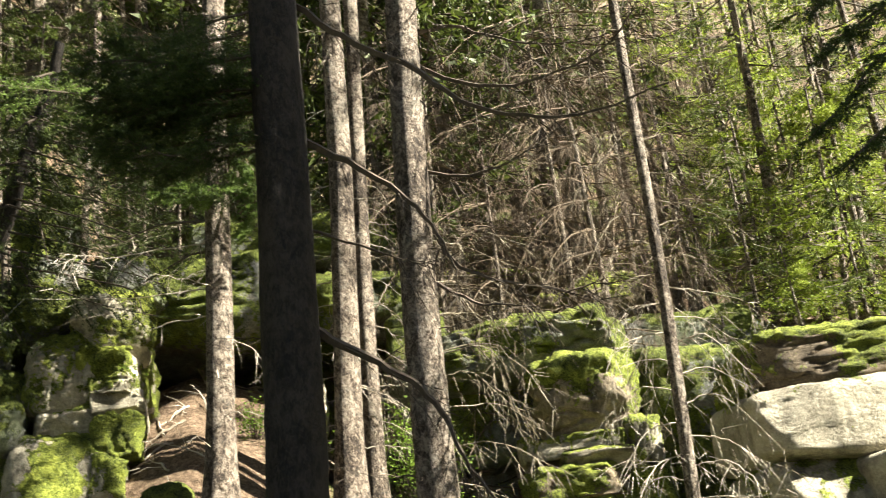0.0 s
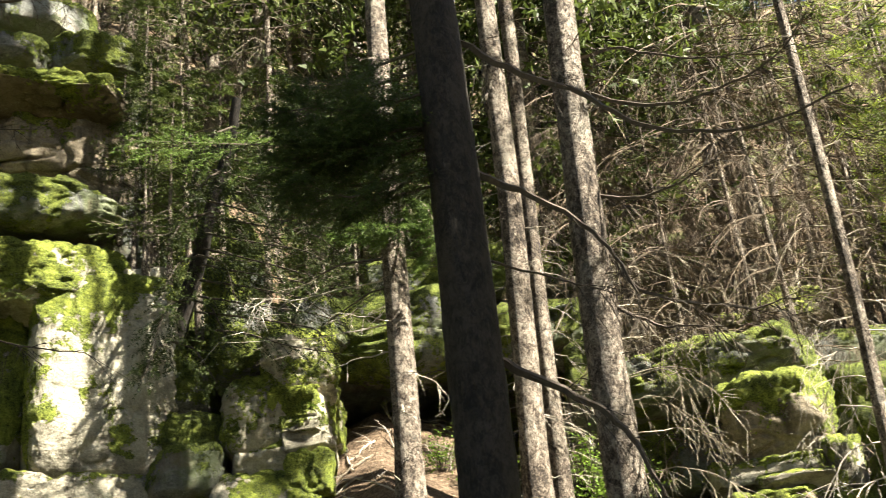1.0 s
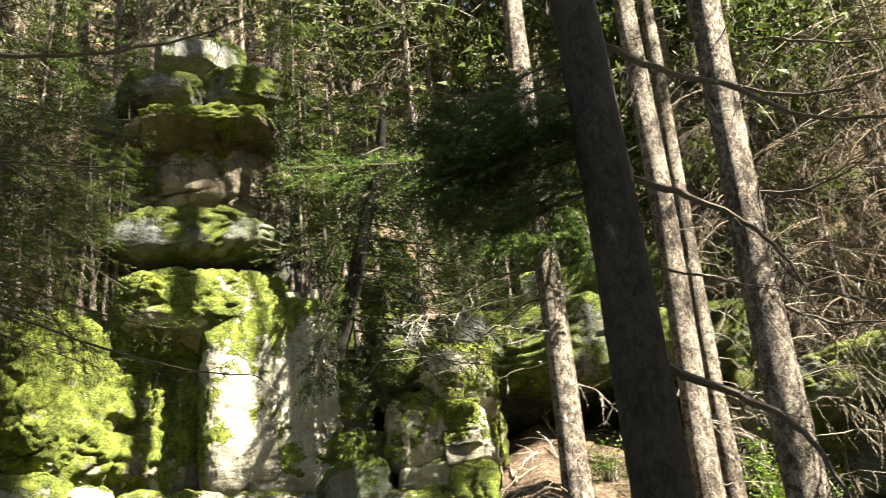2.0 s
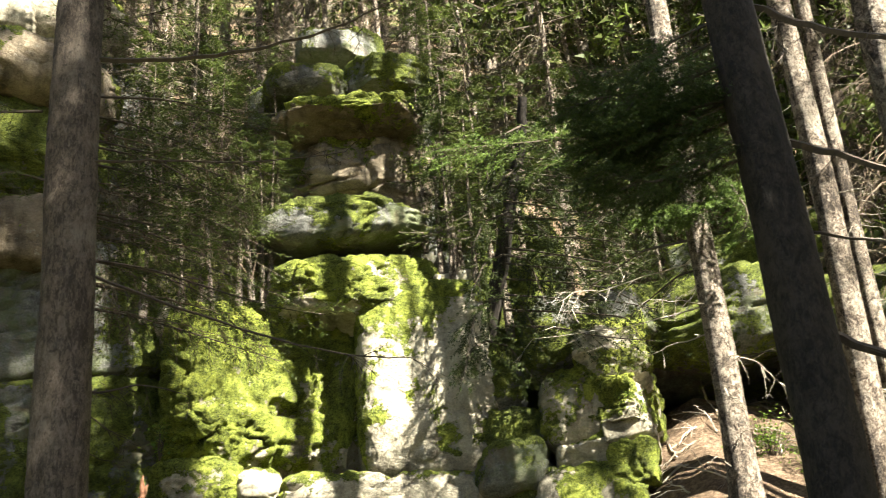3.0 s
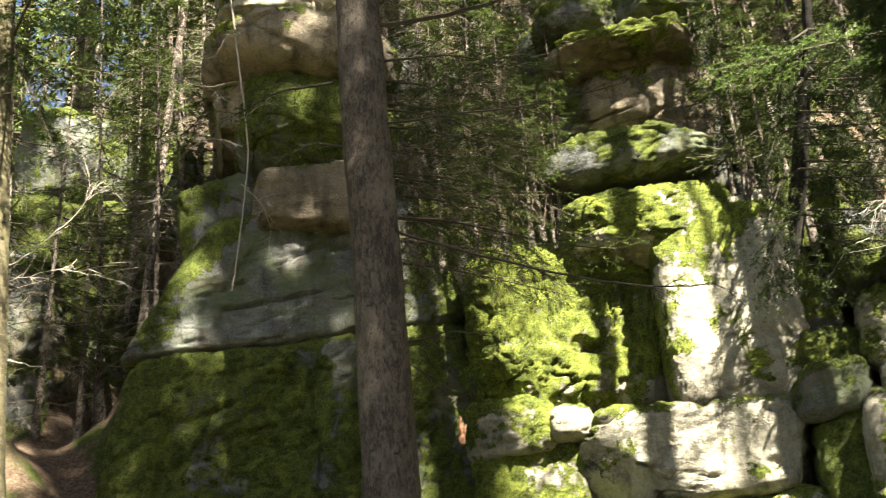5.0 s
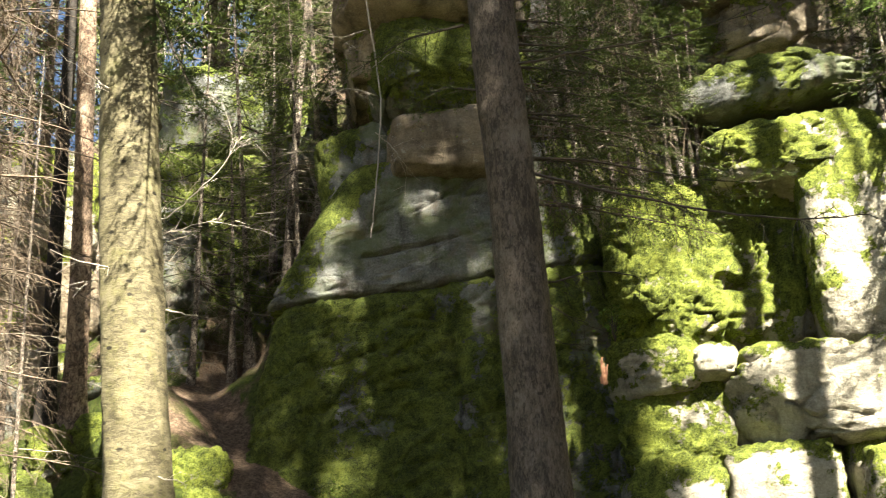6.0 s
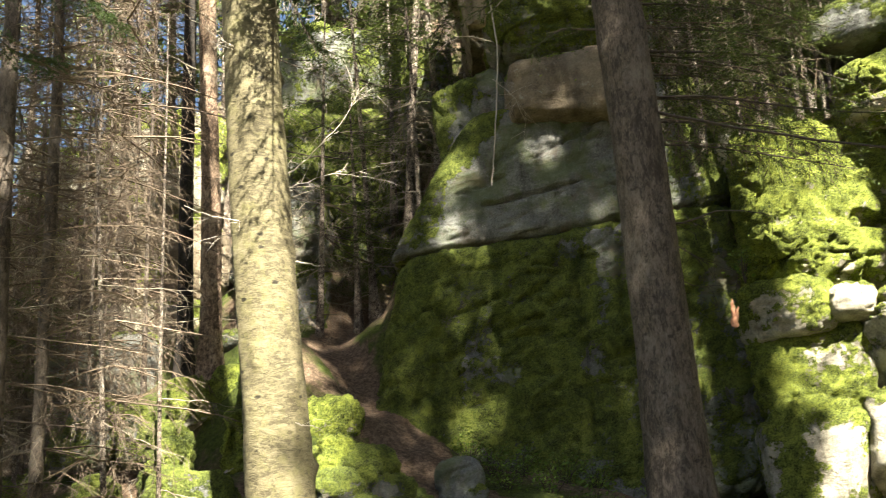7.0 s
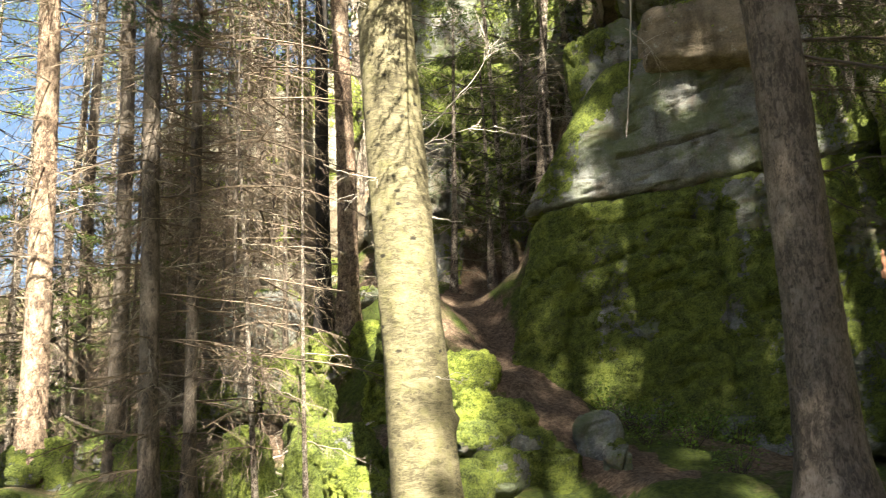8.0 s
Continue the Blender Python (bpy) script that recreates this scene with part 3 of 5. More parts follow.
rock(stack, 1.5, -4.9, 8.5, 13.0, 11.6, 2.0, GREY, n=26, k=5, moss=0.40, seed=153)
rock(stack, 1.8, -10.2, 13.2, 16.4, 10.9, 2.6, GREY, n=48, k=3, rough=0.16, moss=0.4, crack=0.7, chop=8, seed=154)
rock(stack, -9.8, -16, 8.5, 13.2, 11.2, 2.2, GREY, n=26, k=5, moss=0.20, seed=155)
rock(stack, -10.0, -16, 2.0, 8.7, 11.2, 2.2, GREY, n=26, k=5, moss=0.30, seed=156)

rock(stack, 0.5, -7.0, 18.3, 19.4, 13.0, 2.4, TAN, n=40, k=3, rough=0.14, moss=0.0, crack=0.6, chop=7, roll=3)
rock(stack, -4.5, -11.0, 16.4, 17.6, 12.4, 2.4, TAN, n=40, k=3, rough=0.14, moss=0.1, crack=0.6, chop=7, roll=-3)
rock(stack, -2.0, -8.5, 20.6, 21.6, 14.2, 2.4, GREY, n=36, k=3, rough=0.14, moss=0.1, crack=0.6, chop=7)
rock(stack, 1, -16.5, -2, 15.0, 12.0, 2.6, **CORE, seed=157)

big = outcrop("boulder_group", -20, 9.8, "large smooth pale sandstone boulders with a mossy cap")
rock(big, -14.4, -28, 10.2, 13.2, 9.7, 2.2, BROWN, n=44, k=4.5, rough=0.11, moss=0.35, mleft=0.5, mtop=0.5, crack=0.5, shear=0.05, twist=18, chop=1, seed=158)
rock(big, -14.0, -29, 6.4, 9.95, 9.7, 1.4, n=36, k=4.5, rough=0.05, moss=-0.95, twist=36, chop=1, seed=159)
rock(big, -14.8, -19.9, 2.0, 6.3, 9.3, 1.4, n=28, k=4, rough=0.08, moss=-0.45, twist=34, chop=2, seed=160)
rock(big, -19.8, -27, 2.0, 6.3, 9.3, 1.4, n=28, k=4, rough=0.08, moss=-0.45, twist=34, chop=2, seed=161)

rock(big, -15.4, -28, -2, 12.2, 10.2, 3.0, **CORE, seed=162)

# the great block beside the path
rs = np.random.default_rng(4)


def ledges(n, z_low):
    """Short broken edges, most of them level, with their depth."""
    out = []
    for _ in range(n):
        x, z, s, t = rs.uniform(-0.85, 0.8), rs.uniform(z_low, 0.9), rs.uniform(0.04, 0.16), rs.uniform(-0.03, 0.05)
        out.append((x, z, x + s, z + t, rs.uniform(0.03, 0.08)) if rs.random() < 0.75 else (x, z, x + t, z + s * 0.8, rs.uniform(0.03, 0.06)))
    return tuple(out)


survey(MIDDLE)
block = outcrop("great_block", 51, 11.2, "huge shaded grey sandstone block overgrown with moss")
rock(block, 61.6, 42.7, 16.4, 23.4, 10.95, 3.2, GREY, chop=0, n=112, k=12, rough=0.05, moss=-0.5, pads=0.5, crack=0.35, taper=0.27, shear=0.26, tilt=-6, mleft=1.5, mright=1.0, seed=163,
     cuts=((-0.3, 0.1, 0.35, 0.75, 0.07), (0.02, 0.38, 0.06, -0.35, 0.05), (-0.5, -0.45, 0.06, -0.35, 0.08), (0.3, -0.5, 0.6, -0.42, 0.06), (-0.1, 0.5, -0.16, 0.9, 0.03), (0.44, 0.9, 0.5, -0.9, 0.04)) + ledges(16, -0.9))
rock(block, 63.6, 42.5, 1.0, 16.3, 10.75, 3.2, GREY, chop=0, seed=164, n=124, k=10, rough=0.07, moss=0.2, pads=0.8, crack=0.6, taper=0.125, shear=0.14, tilt=-4, mleft=0.6, mright=0.2, mtop=0.3,
     cuts=((0.02, 0.95, 0.1, 0.3, 0.08), (-0.18, 0.76, 0.0, 0.72, 0.09), (-0.2, 0.7, -0.02, 0.66, 0.06), (-0.62, 0.5, -0.36, 0.56, 0.09), (-0.3, 0.35, -0.12, 0.38, 0.07), (0.1, 0.3, 0.16, -0.6, 0.06), (-0.7, 0.2, -0.45, 0.22, 0.07), (0.3, 0.6, 0.34, -0.3, 0.05), (0.2, 0.0, 0.42, 0.05, 0.08), (-0.3, -0.05, -0.05, -0.02, 0.06), (0.45, 0.4, 0.7, 0.38, 0.06)) + ledges(46, -0.5))
rock(block, 54.4, 46.6, 23.4, 26.9, 10.7, 2.2, BROWN, n=34, k=4.5, rough=0.1, moss=-0.45, seed=165)
rock(block, 59.4, 53.6, 21.0, 25.6, 11.3, 2.0, GREY, n=40, k=6, rough=0.07, moss=-0.3, mleft=0.8, roll=-24, crack=0.5, chop=2, taper=0.25)
rock(block, 55.8, 44.6, 26.9, 31.6, 10.55, 3.4, GREY, n=72, k=2.0, rough=0.12, moss=0.55, pads=0.8, crack=0.6, chop=4, shear=-0.35, tilt=-8)
rock(block, 56.8, 53.0, 29.2, 31.4, 10.9, 2.4, TAN, n=36, k=4, rough=0.1, moss=-0.1, crack=0.5, chop=6, roll=-12)
rock(block, 57.8, 45.4, 32.7, 35.0, 10.35, 3.4, TAN, n=60, k=2.4, rough=0.12, moss=0.0, crack=0.7, chop=7, roll=6, label="overhanging grey slab with a dark underside")
rock(block, 57.0, 50.5, 35.0, 37.6, 11.3, 2.4, n=40, k=4, moss=-0.2, crack=0.6, chop=8)
rock(block, 51.2, 45, 35.2, 38.0, 11.8, 2.4, n=36, k=4, moss=0.0, crack=0.6, chop=8)
rock(block, 56, 45, 30.5, 33.5, 12.0, 2.4, GREY, n=24, k=4, moss=0.0)
rock(block, 47.2, 42.6, 23.2, 25.4, 11.8, 2.0, GREY, n=24, k=4, moss=0.4, seed=170)
rock(block, 60.6, 57.6, 24.0, 27.5, 12.6, 1.6, GREY, n=24, k=4, moss=0.3, seed=171)

rock(block, 56, 43, 18, 34.0, 12.4, 2.6, **CORE, seed=172)

survey(END)
back = outcrop("back_wall", 65, 14.5, "dark mossy rock wall behind the path")
rock(back, 69.5, 63.4, 9.0, 16.5, 12.9, 2.6, GREY, n=52, k=4, rough=0.2, moss=0.7, crack=0.8, chop=6, pads=0.6)
rock(back, 69.0, 64.0, 16.2, 21.5, 13.3, 2.6, GREY, n=44, k=4, rough=0.2, moss=-0.1, crack=0.8, chop=7, roll=6)
rock(back, 64.6, 59.0, 10.5, 17.5, 14.6, 3.0, GREY, n=36, k=5, rough=0.22, moss=0.8, crack=0.6, seed=173)
rock(back, 68, 59.5, 17.3, 24.0, 14.6, 3.0, GREY, n=32, k=5, rough=0.22, moss=0.8, crack=0.6, seed=174)
rock(back, 67, 58, 24, 29, 15.0, 3.0, GREY, n=28, k=4, rough=0.2, moss=0.4, seed=175)

left = outcrop("tan_cliff", 74, 15.5, "sun-flecked tan sandstone cliff behind spruce trunks")
rock(left, 78.4, 70.0, 8.5, 14.0, 15.3, 3, n=34, k=4, rough=0.2, moss=-0.1, crack=0.6, seed=176)
rock(left, 77.6, 69.8, 13.9, 19.0, 15.5, 3, BROWN, n=34, k=4, rough=0.2, moss=-0.3, crack=0.6, seed=177)
rock(left, 76.6, 70.0, 18.8, 24.2, 15.7, 3, n=34, k=4, rough=0.2, moss=-0.2, crack=0.6, seed=178)
rock(left, 82.0, 77.2, 11.8, 18.5, 16.2, 3, TAN, n=36, k=4, rough=0.2, moss=-0.2, crack=0.7, chop=7)
rock(left, 81.0, 76.2, 18.0, 22.5, 16.4, 3, n=36, k=4, rough=0.2, moss=0.0, crack=0.7, chop=7)
rock(left, 82.5, 77.4, 8.0, 12.4, 16, 2.4, GREY, n=28, k=4, rough=0.16, moss=0.1, seed=179)


# loose boulders
rock.count = 179


def boulder(az, d, w, h, mat, moss, label, k=3.6, group="boulders below the cliff", sink=0.3, twist=0.0):
    rock.count += 1
    x, y = P(az, 0, d)[:2]
    z = float(ground_z(x, y))
    ob = new("boulder", rock_mesh("boulder", (w, w * 0.85, h), mat, rock.count, n=11, k=k, rough=0.11 * min(1.0, w), moss=moss, crack=0.3))
    ob.matrix_basis = pose(x, y, z + h * (0.5 - sink), 6 * math.sin(rock.count), 5 * math.cos(rock.count * 2), az + twist)
    return tagged(ob, label, "boulder", group)


MB = "sunlit boulder capped with bright yellow-green moss"
survey(MIDDLE)
boulder(13.8, 9.0, 0.42, 0.55, GREY, 0.5, "small pointed mossy boulder on brown litter", group="")
survey(END)
def set_boulder(az1, az0, el0, el1, d, mat, moss, label, k=2.6, deep=0.8, sink=0.25, twist=0, roll=0, chop=8):
    """A boulder by the bearings of its ends, the height angles of foot and top, and its distance."""
    rock.count += 1
    w = 2 * d * math.tan(radians(az1 - az0) / 2)
    c = P((az0 + az1) / 2, 0, d + w * deep / 2)
    z0, z1 = P(0, el0, d)[2] - sink, P(0, el1, d)[2]
    c[2] = (z0 + z1) / 2
    ob = new("boulder", rock_mesh("boulder", (w * 1.05, w * deep, (z1 - z0) * 1.03), mat, rock.count, n=26, k=k * 1.5, rough=0.2 * min(1.0, w), moss=moss, crack=0.5, chop=chop))
    ob.matrix_basis = pose(*c, -3, roll, (az0 + az1) / 2 + twist)
    return tagged(ob, label, "boulder", "boulders below the cliff")


DB = "angular boulder under thick green moss in half shade"
set_boulder(72.7, 70.4, 8.3, 10.1, 11.2, SAND, 0.6, MB, roll=-8)
set_boulder(70.5, 68.8, 8.5, 10.4, 11.3, SAND, 0.5, MB, roll=5)
set_boulder(69.9, 68.2, 4.7, 7.8, 10.0, SAND, 1.1, "upright sunlit boulder with pale moss on its face", k=6, roll=6, chop=2)
set_boulder(66.0, 62.6, 5.9, 8.4, 10.2, SAND, 0.7, MB, roll=6)
set_boulder(65.6, 61.6, 2.2, 6.3, 9.3, SAND, 0.45, "big sloping boulder with moss and a pale broken side", roll=16, twist=14)
set_boulder(62.0, 57.6, 0.3, 3.3, 8.7, GREY, 0.85, "flat-topped boulder under dark green moss", k=5, chop=2, twist=-8)
set_boulder(58.5, 55.9, 2.6, 5.1, 9.3, GREY, -0.9, "rounded bare grey boulder beside the path", k=2.2, chop=1)
set_boulder(57.0, 55.5, 1.2, 3.3, 8.9, GREY, 0.3, "small round boulder half covered with moss", k=2.2, chop=1)
set_boulder(73.5, 69.2, 0.6, 4.8, 9.3, GREY, 0.8, "large angular boulder with litter and moss on top", k=5, chop=4, roll=4)
set_boulder(71.9, 68.0, 0.2, 2.5, 8.5, SAND, 0.7, MB, chop=3)
set_boulder(68.0, 65.4, 0.5, 3.6, 8.9, GREY, 0.5, DB)
set_boulder(77.2, 74.6, 1.3, 4.8, 9.3, GREY, 0.6, DB, roll=-10)
set_boulder(77.8, 75.4, 6.5, 8.9, 11.2, GREY, 0.25, DB, roll=10)
set_boulder(75.5, 73.4, 6.5, 8.4, 11.0, GREY, 0.4, DB, roll=-6)
set_boulder(78.8, 76.8, 9.2, 11.9, 13.3, GREY, -0.35, "pale grey boulder between the spruces", k=5)
set_boulder(76.1, 73.2, 9.6, 12.2, 13.4, GREY, 0.0, "pale grey boulder between the spruces")
set_boulder(73.6, 71.6, 5.5, 7.2, 10.2, GREY, 0.7, DB)
set_boulder(82.6, 79.4, 1.2, 4.4, 9.6, GREY, 0.7, DB)
set_boulder(88.4, 84.6, 1.0, 4.2, 9.8, GREY, 0.7, DB, roll=-9)
set_boulder(67.0, 65.4, 8.0, 9.6, 11.2, GREY, 0.6, DB)
rs = np.random.default_rng(91)
for k in range(40):
    az, d = rs.uniform(60.0, 68.0) if k < 14 else rs.uniform(66, 90), rs.uniform(8.3, 9.8) if k < 14 else rs.uniform(8.4, 13)
    x, y = P(az, 0, d)[:2]
    w = rs.uniform(0.2, 0.55)
    if path_at(np.array(x), np.array(y))[0] < 0.45 + w / 2:
        continue
    boulder(az, d, w, w * rs.uniform(0.55, 0.9), GREY, rs.uniform(0.3, 0.8), "loose mossy sandstone boulder in the shade" if az < 66 else "loose mossy sandstone boulder between the spruces", twist=rs.uniform(0, 360))


survey(START)
# ---- trees ----
def trunk_mesh(name, height, r0, r1, mat, seed, sides=28, lean=(0, 0), knots=0, bow=0.0):
    """A tapered trunk that wavers a little, with a flared foot and knots; its base is the origin."""
    rng = np.random.default_rng(seed)
    n = max(40, int(height / 0.09)) if sides > 10 else 26
    z = np.linspace(-0.5, height, n)
    s = np.clip(z / height, 0, 1)
    r = r0 + (r1 - r0) * s ** 0.85 + r0 * 0.55 * np.exp(-np.clip(z, 0, None) / 0.3)
    a = np.arange(sides) * 2 * math.pi / sides
    ph = rng.uniform(0, 6, 4)
    cx = lean[0] * s + 0.02 * np.sin(z * 0.9 + ph[0]) + bow * np.sin(s * math.pi)
    cy = lean[1] * s + 0.02 * np.sin(z * 0.7 + ph[1])
    Z, A = np.meshgrid(z, a, indexing="ij")
    q = np.stack([np.cos(A) * 2 + seed, np.sin(A) * 2, Z * 0.9], -1).reshape(-1, 3)
    dr = (fbm(q, 3, seed % 97) - 0.5).reshape(Z.shape) * 0.22 + (fbm(q * np.array((3, 3, 14)), 2, 3) - 0.5).reshape(Z.shape) * 0.10
    for _ in range(knots):
        kz, ka, ks = rng.uniform(0.3, height), rng.uniform(0, 6.28), rng.uniform(0.03, 0.06)
        da = np.abs((A - ka + math.pi) % (2 * math.pi) - math.pi) * r0
        dr += 0.28 * np.exp(-(da ** 2 + (Z - kz) ** 2) / ks ** 2)
    rad = r[:, None] * (1 + dr)
    v = np.stack([cx[:, None] + rad * np.cos(A), cy[:, None] + rad * np.sin(A), Z], -1).reshape(-1, 3)
    i, j = np.meshgrid(np.arange(n - 1), np.arange(sides), indexing="ij")
    f = np.stack([i * sides + j, i * sides + (j + 1) % sides, (i + 1) * sides + (j + 1) % sides, (i + 1) * sides + j], -1).reshape(-1, 4)
    return mesh_from(name, v, f, [mat])


def needles(soup, pts, fwd, rng, per, length, width, spread=1.0, flat=0.5):
    """Needles along a twig given by points and its direction: slim triangles."""
    n = per
    t = rng.uniform(0, len(pts) - 1.001, n)
    i = t.astype(int)
    base = pts[i] + (pts[i + 1] - pts[i]) * (t - i)[:, None]
    rnd = rng.normal(0, 1, (n, 3))
    rnd[:, 2] *= flat
    rnd -= fwd * (rnd @ fwd)[:, None]
    rnd /= np.linalg.norm(rnd, axis=1)[:, None] + 1e-9
    way = fwd * 0.75 + rnd * spread
    way /= np.linalg.norm(way, axis=1)[:, None]
    side = np.cross(way, rng.normal(0, 1, (n, 3)))
    side /= np.linalg.norm(side, axis=1)[:, None] + 1e-9
    ln = length * rng.uniform(0.7, 1.2, n)[:, None]
    v = np.stack([base - side * width, base + side * width, base + way * ln], 1).reshape(-1, 3)
    soup.add(v, np.arange(3 * n).reshape(n, 3))


def live_branch(wood, green, a, b, rng, twigs=14, per=12, nl=0.05, nw=0.005, sag=0.04, r=0.012, hang=0.35, reach=0.35, sides=3, segs=3):
    """A branch from a to b with flat rows of needled side twigs."""
    pts = bend(a, b, sag, rng, segs + 1)
    L = np.linalg.norm(np.asarray(b) - np.asarray(a))
    tube(wood, pts, np.linspace(r, r * 0.3, segs + 1), sides)
    ax = (pts[-1] - pts[0]) / L
    sd = np.cross(ax, (0, 0, 1.0))
    sd /= np.linalg.norm(sd) + 1e-9
    for k in range(twigs):
        s = 0.18 + 0.82 * (k + rng.uniform(0, 0.8)) / twigs
        x = min(s, 0.999) * segs
        i = int(x)
        o = pts[i] + (pts[i + 1] - pts[i]) * (x - i)
        tl = L * reach * (1.12 - s) * rng.uniform(0.7, 1.2) + 0.05
        w = ax * 0.6 + sd * (1 if k % 2 else -1) * rng.uniform(0.6, 1.0) + np.array((0, 0, -hang * rng.uniform(0.3, 1.4)))
        w /= np.linalg.norm(w)
        tp = bend(o, o + w * tl, 0.06, rng, 4)
        needles(green, tp, w, rng, max(4, int(per * (0.4 + tl / (L * reach)))), nl, nw)
    needles(green, pts[segs // 2:], ax, rng, per * 2, nl, nw)


def dead_branch(wood, pts, rng, r=0.012, twigs=12, tl=0.4, hang=0.8, sub=3, sides=4, tr=0.004, fine=4, tn=3, stray=0.42):
    """A bare branch along points, with drooping side twigs that fork."""
    pts = np.asarray(pts, float)
    s = np.linspace(0, 1, fine * len(pts))
    k = np.linspace(0, 1, len(pts))
    p = np.stack([np.interp(s, k, pts[:, c]) for c in range(3)], 1)
    for _ in range(3):
        p[1:-1] = (p[:-2] + p[1:-1] * 2 + p[2:]) / 4
    p[1:] += rng.normal(0, 0.006, (len(p) - 1, 3))
    tube(wood, p, np.linspace(r, r * 0.25, len(p)), sides)
    for _ in range(twigs):
        i = rng.integers(1, len(p))
        ax = p[i] - p[i - 1]
        ax /= np.linalg.norm(ax) + 1e-9
        w = ax * 0.5 + rng.normal(0, stray, 3) + np.array((0, 0, -hang * rng.uniform(0.3, 1.3)))
        w /= np.linalg.norm(w)
        L = tl * rng.uniform(0.4, 1.3)
        q = bend(p[i], p[i] + w * L, -0.08, rng, tn, 0.1)
        tube(wood, q, np.linspace(tr, tr * 0.4, tn), 3)
        for _ in range(sub):
            o = q[rng.integers(0, tn - 1)] + (q[1] - q[0]) * rng.uniform(0.2, 1)
            w2 = w + rng.normal(0, 0.6, 3) + np.array((0, 0, -hang * 0.5))
            w2 /= np.linalg.norm(w2)
            e = o + w2 * L * rng.uniform(0.3, 0.8)
            sw = np.cross(w2, rng.normal(0, 1, 3))
            sw *= tr * 1.1 / (np.linalg.norm(sw) + 1e-9)
            wood.add(np.stack([o - sw, o + sw, e]), [[0, 1, 2]])


def crown_meshes(name, h0, h1, reach, rng, whorls=22, per=5, twigs=12, nl=0.09, nw=0.012, ndl=9, mat=NEEDLE, dense=1.0):
    """Needled branches in whorls between two heights, about the trunk's axis."""
    wood, green = Soup(), Soup()
    for k in range(whorls):
        h = h0 + (h1 - h0) * (k + rng.uniform(0, 0.7)) / whorls
        s = (h - h0) / (h1 - h0)
        for j in range(per):
            a = rng.uniform(0, 6.283)
            L = reach * (1.02 - s) ** 0.8 * rng.uniform(0.6, 1.1) + 0.15
            o = np.array((0, 0, h))
            e = o + np.array((math.cos(a) * L, math.sin(a) * L, L * rng.uniform(-0.42, 0.05)))
            live_branch(wood, green, o, e, rng, twigs, ndl, nl, nw, 0.05, 0.006 + 0.006 * L, 0.5)
    nw_ = sum(len(f) for f in wood.f)
    wood.add(np.concatenate(green.v), np.concatenate(green.f))
    v, f = np.concatenate(wood.v), np.concatenate(wood.f)
    return mesh_from(name, v, f, [DEAD_DARK, mat], False, (np.arange(len(f)) >= nw_).astype(int))


def dead_whorls(name, h0, h1, reach, rng, whorls=14, per=4, twigs=7, tl=0.35, mat=DEAD, droop=0.35, sub=2, tr=0.0035, hang=1.4):
    wood = Soup()
    for k in range(whorls):
        h = h0 + (h1 - h0) * (k + rng.uniform(0, 0.8)) / whorls
        for j in range(per):
            a = rng.uniform(0, 6.283)
            L = reach * rng.uniform(0.4, 1.1)
            o = np.array((0, 0, h))
            m = o + np.array((math.cos(a) * L * 0.55, math.sin(a) * L * 0.55, -L * droop * rng.uniform(0.05, 0.3)))
            e = o + np.array((math.cos(a) * L, math.sin(a) * L, -L * droop * rng.uniform(0.4, 1.5)))
            dead_branch(wood, [o, m, e], rng, 0.005 + 0.004 * L, twigs, tl, hang, sub, 3, tr, 2, 2, 0.36)
    return wood.mesh(name, mat)


def base_at(az, d):
    x, y = P(az, 0, d)[:2]
    return np.array((x, y, float(ground_z(x, y))))


# crowns of the tall trees, above the view
rng = np.random.default_rng(7)
CROWNS = [crown_meshes("tall_crown", 0.0, 9.5, 2.3, rng, 16, 5, 8, 0.17, 0.032, 7) for _ in range(2)]


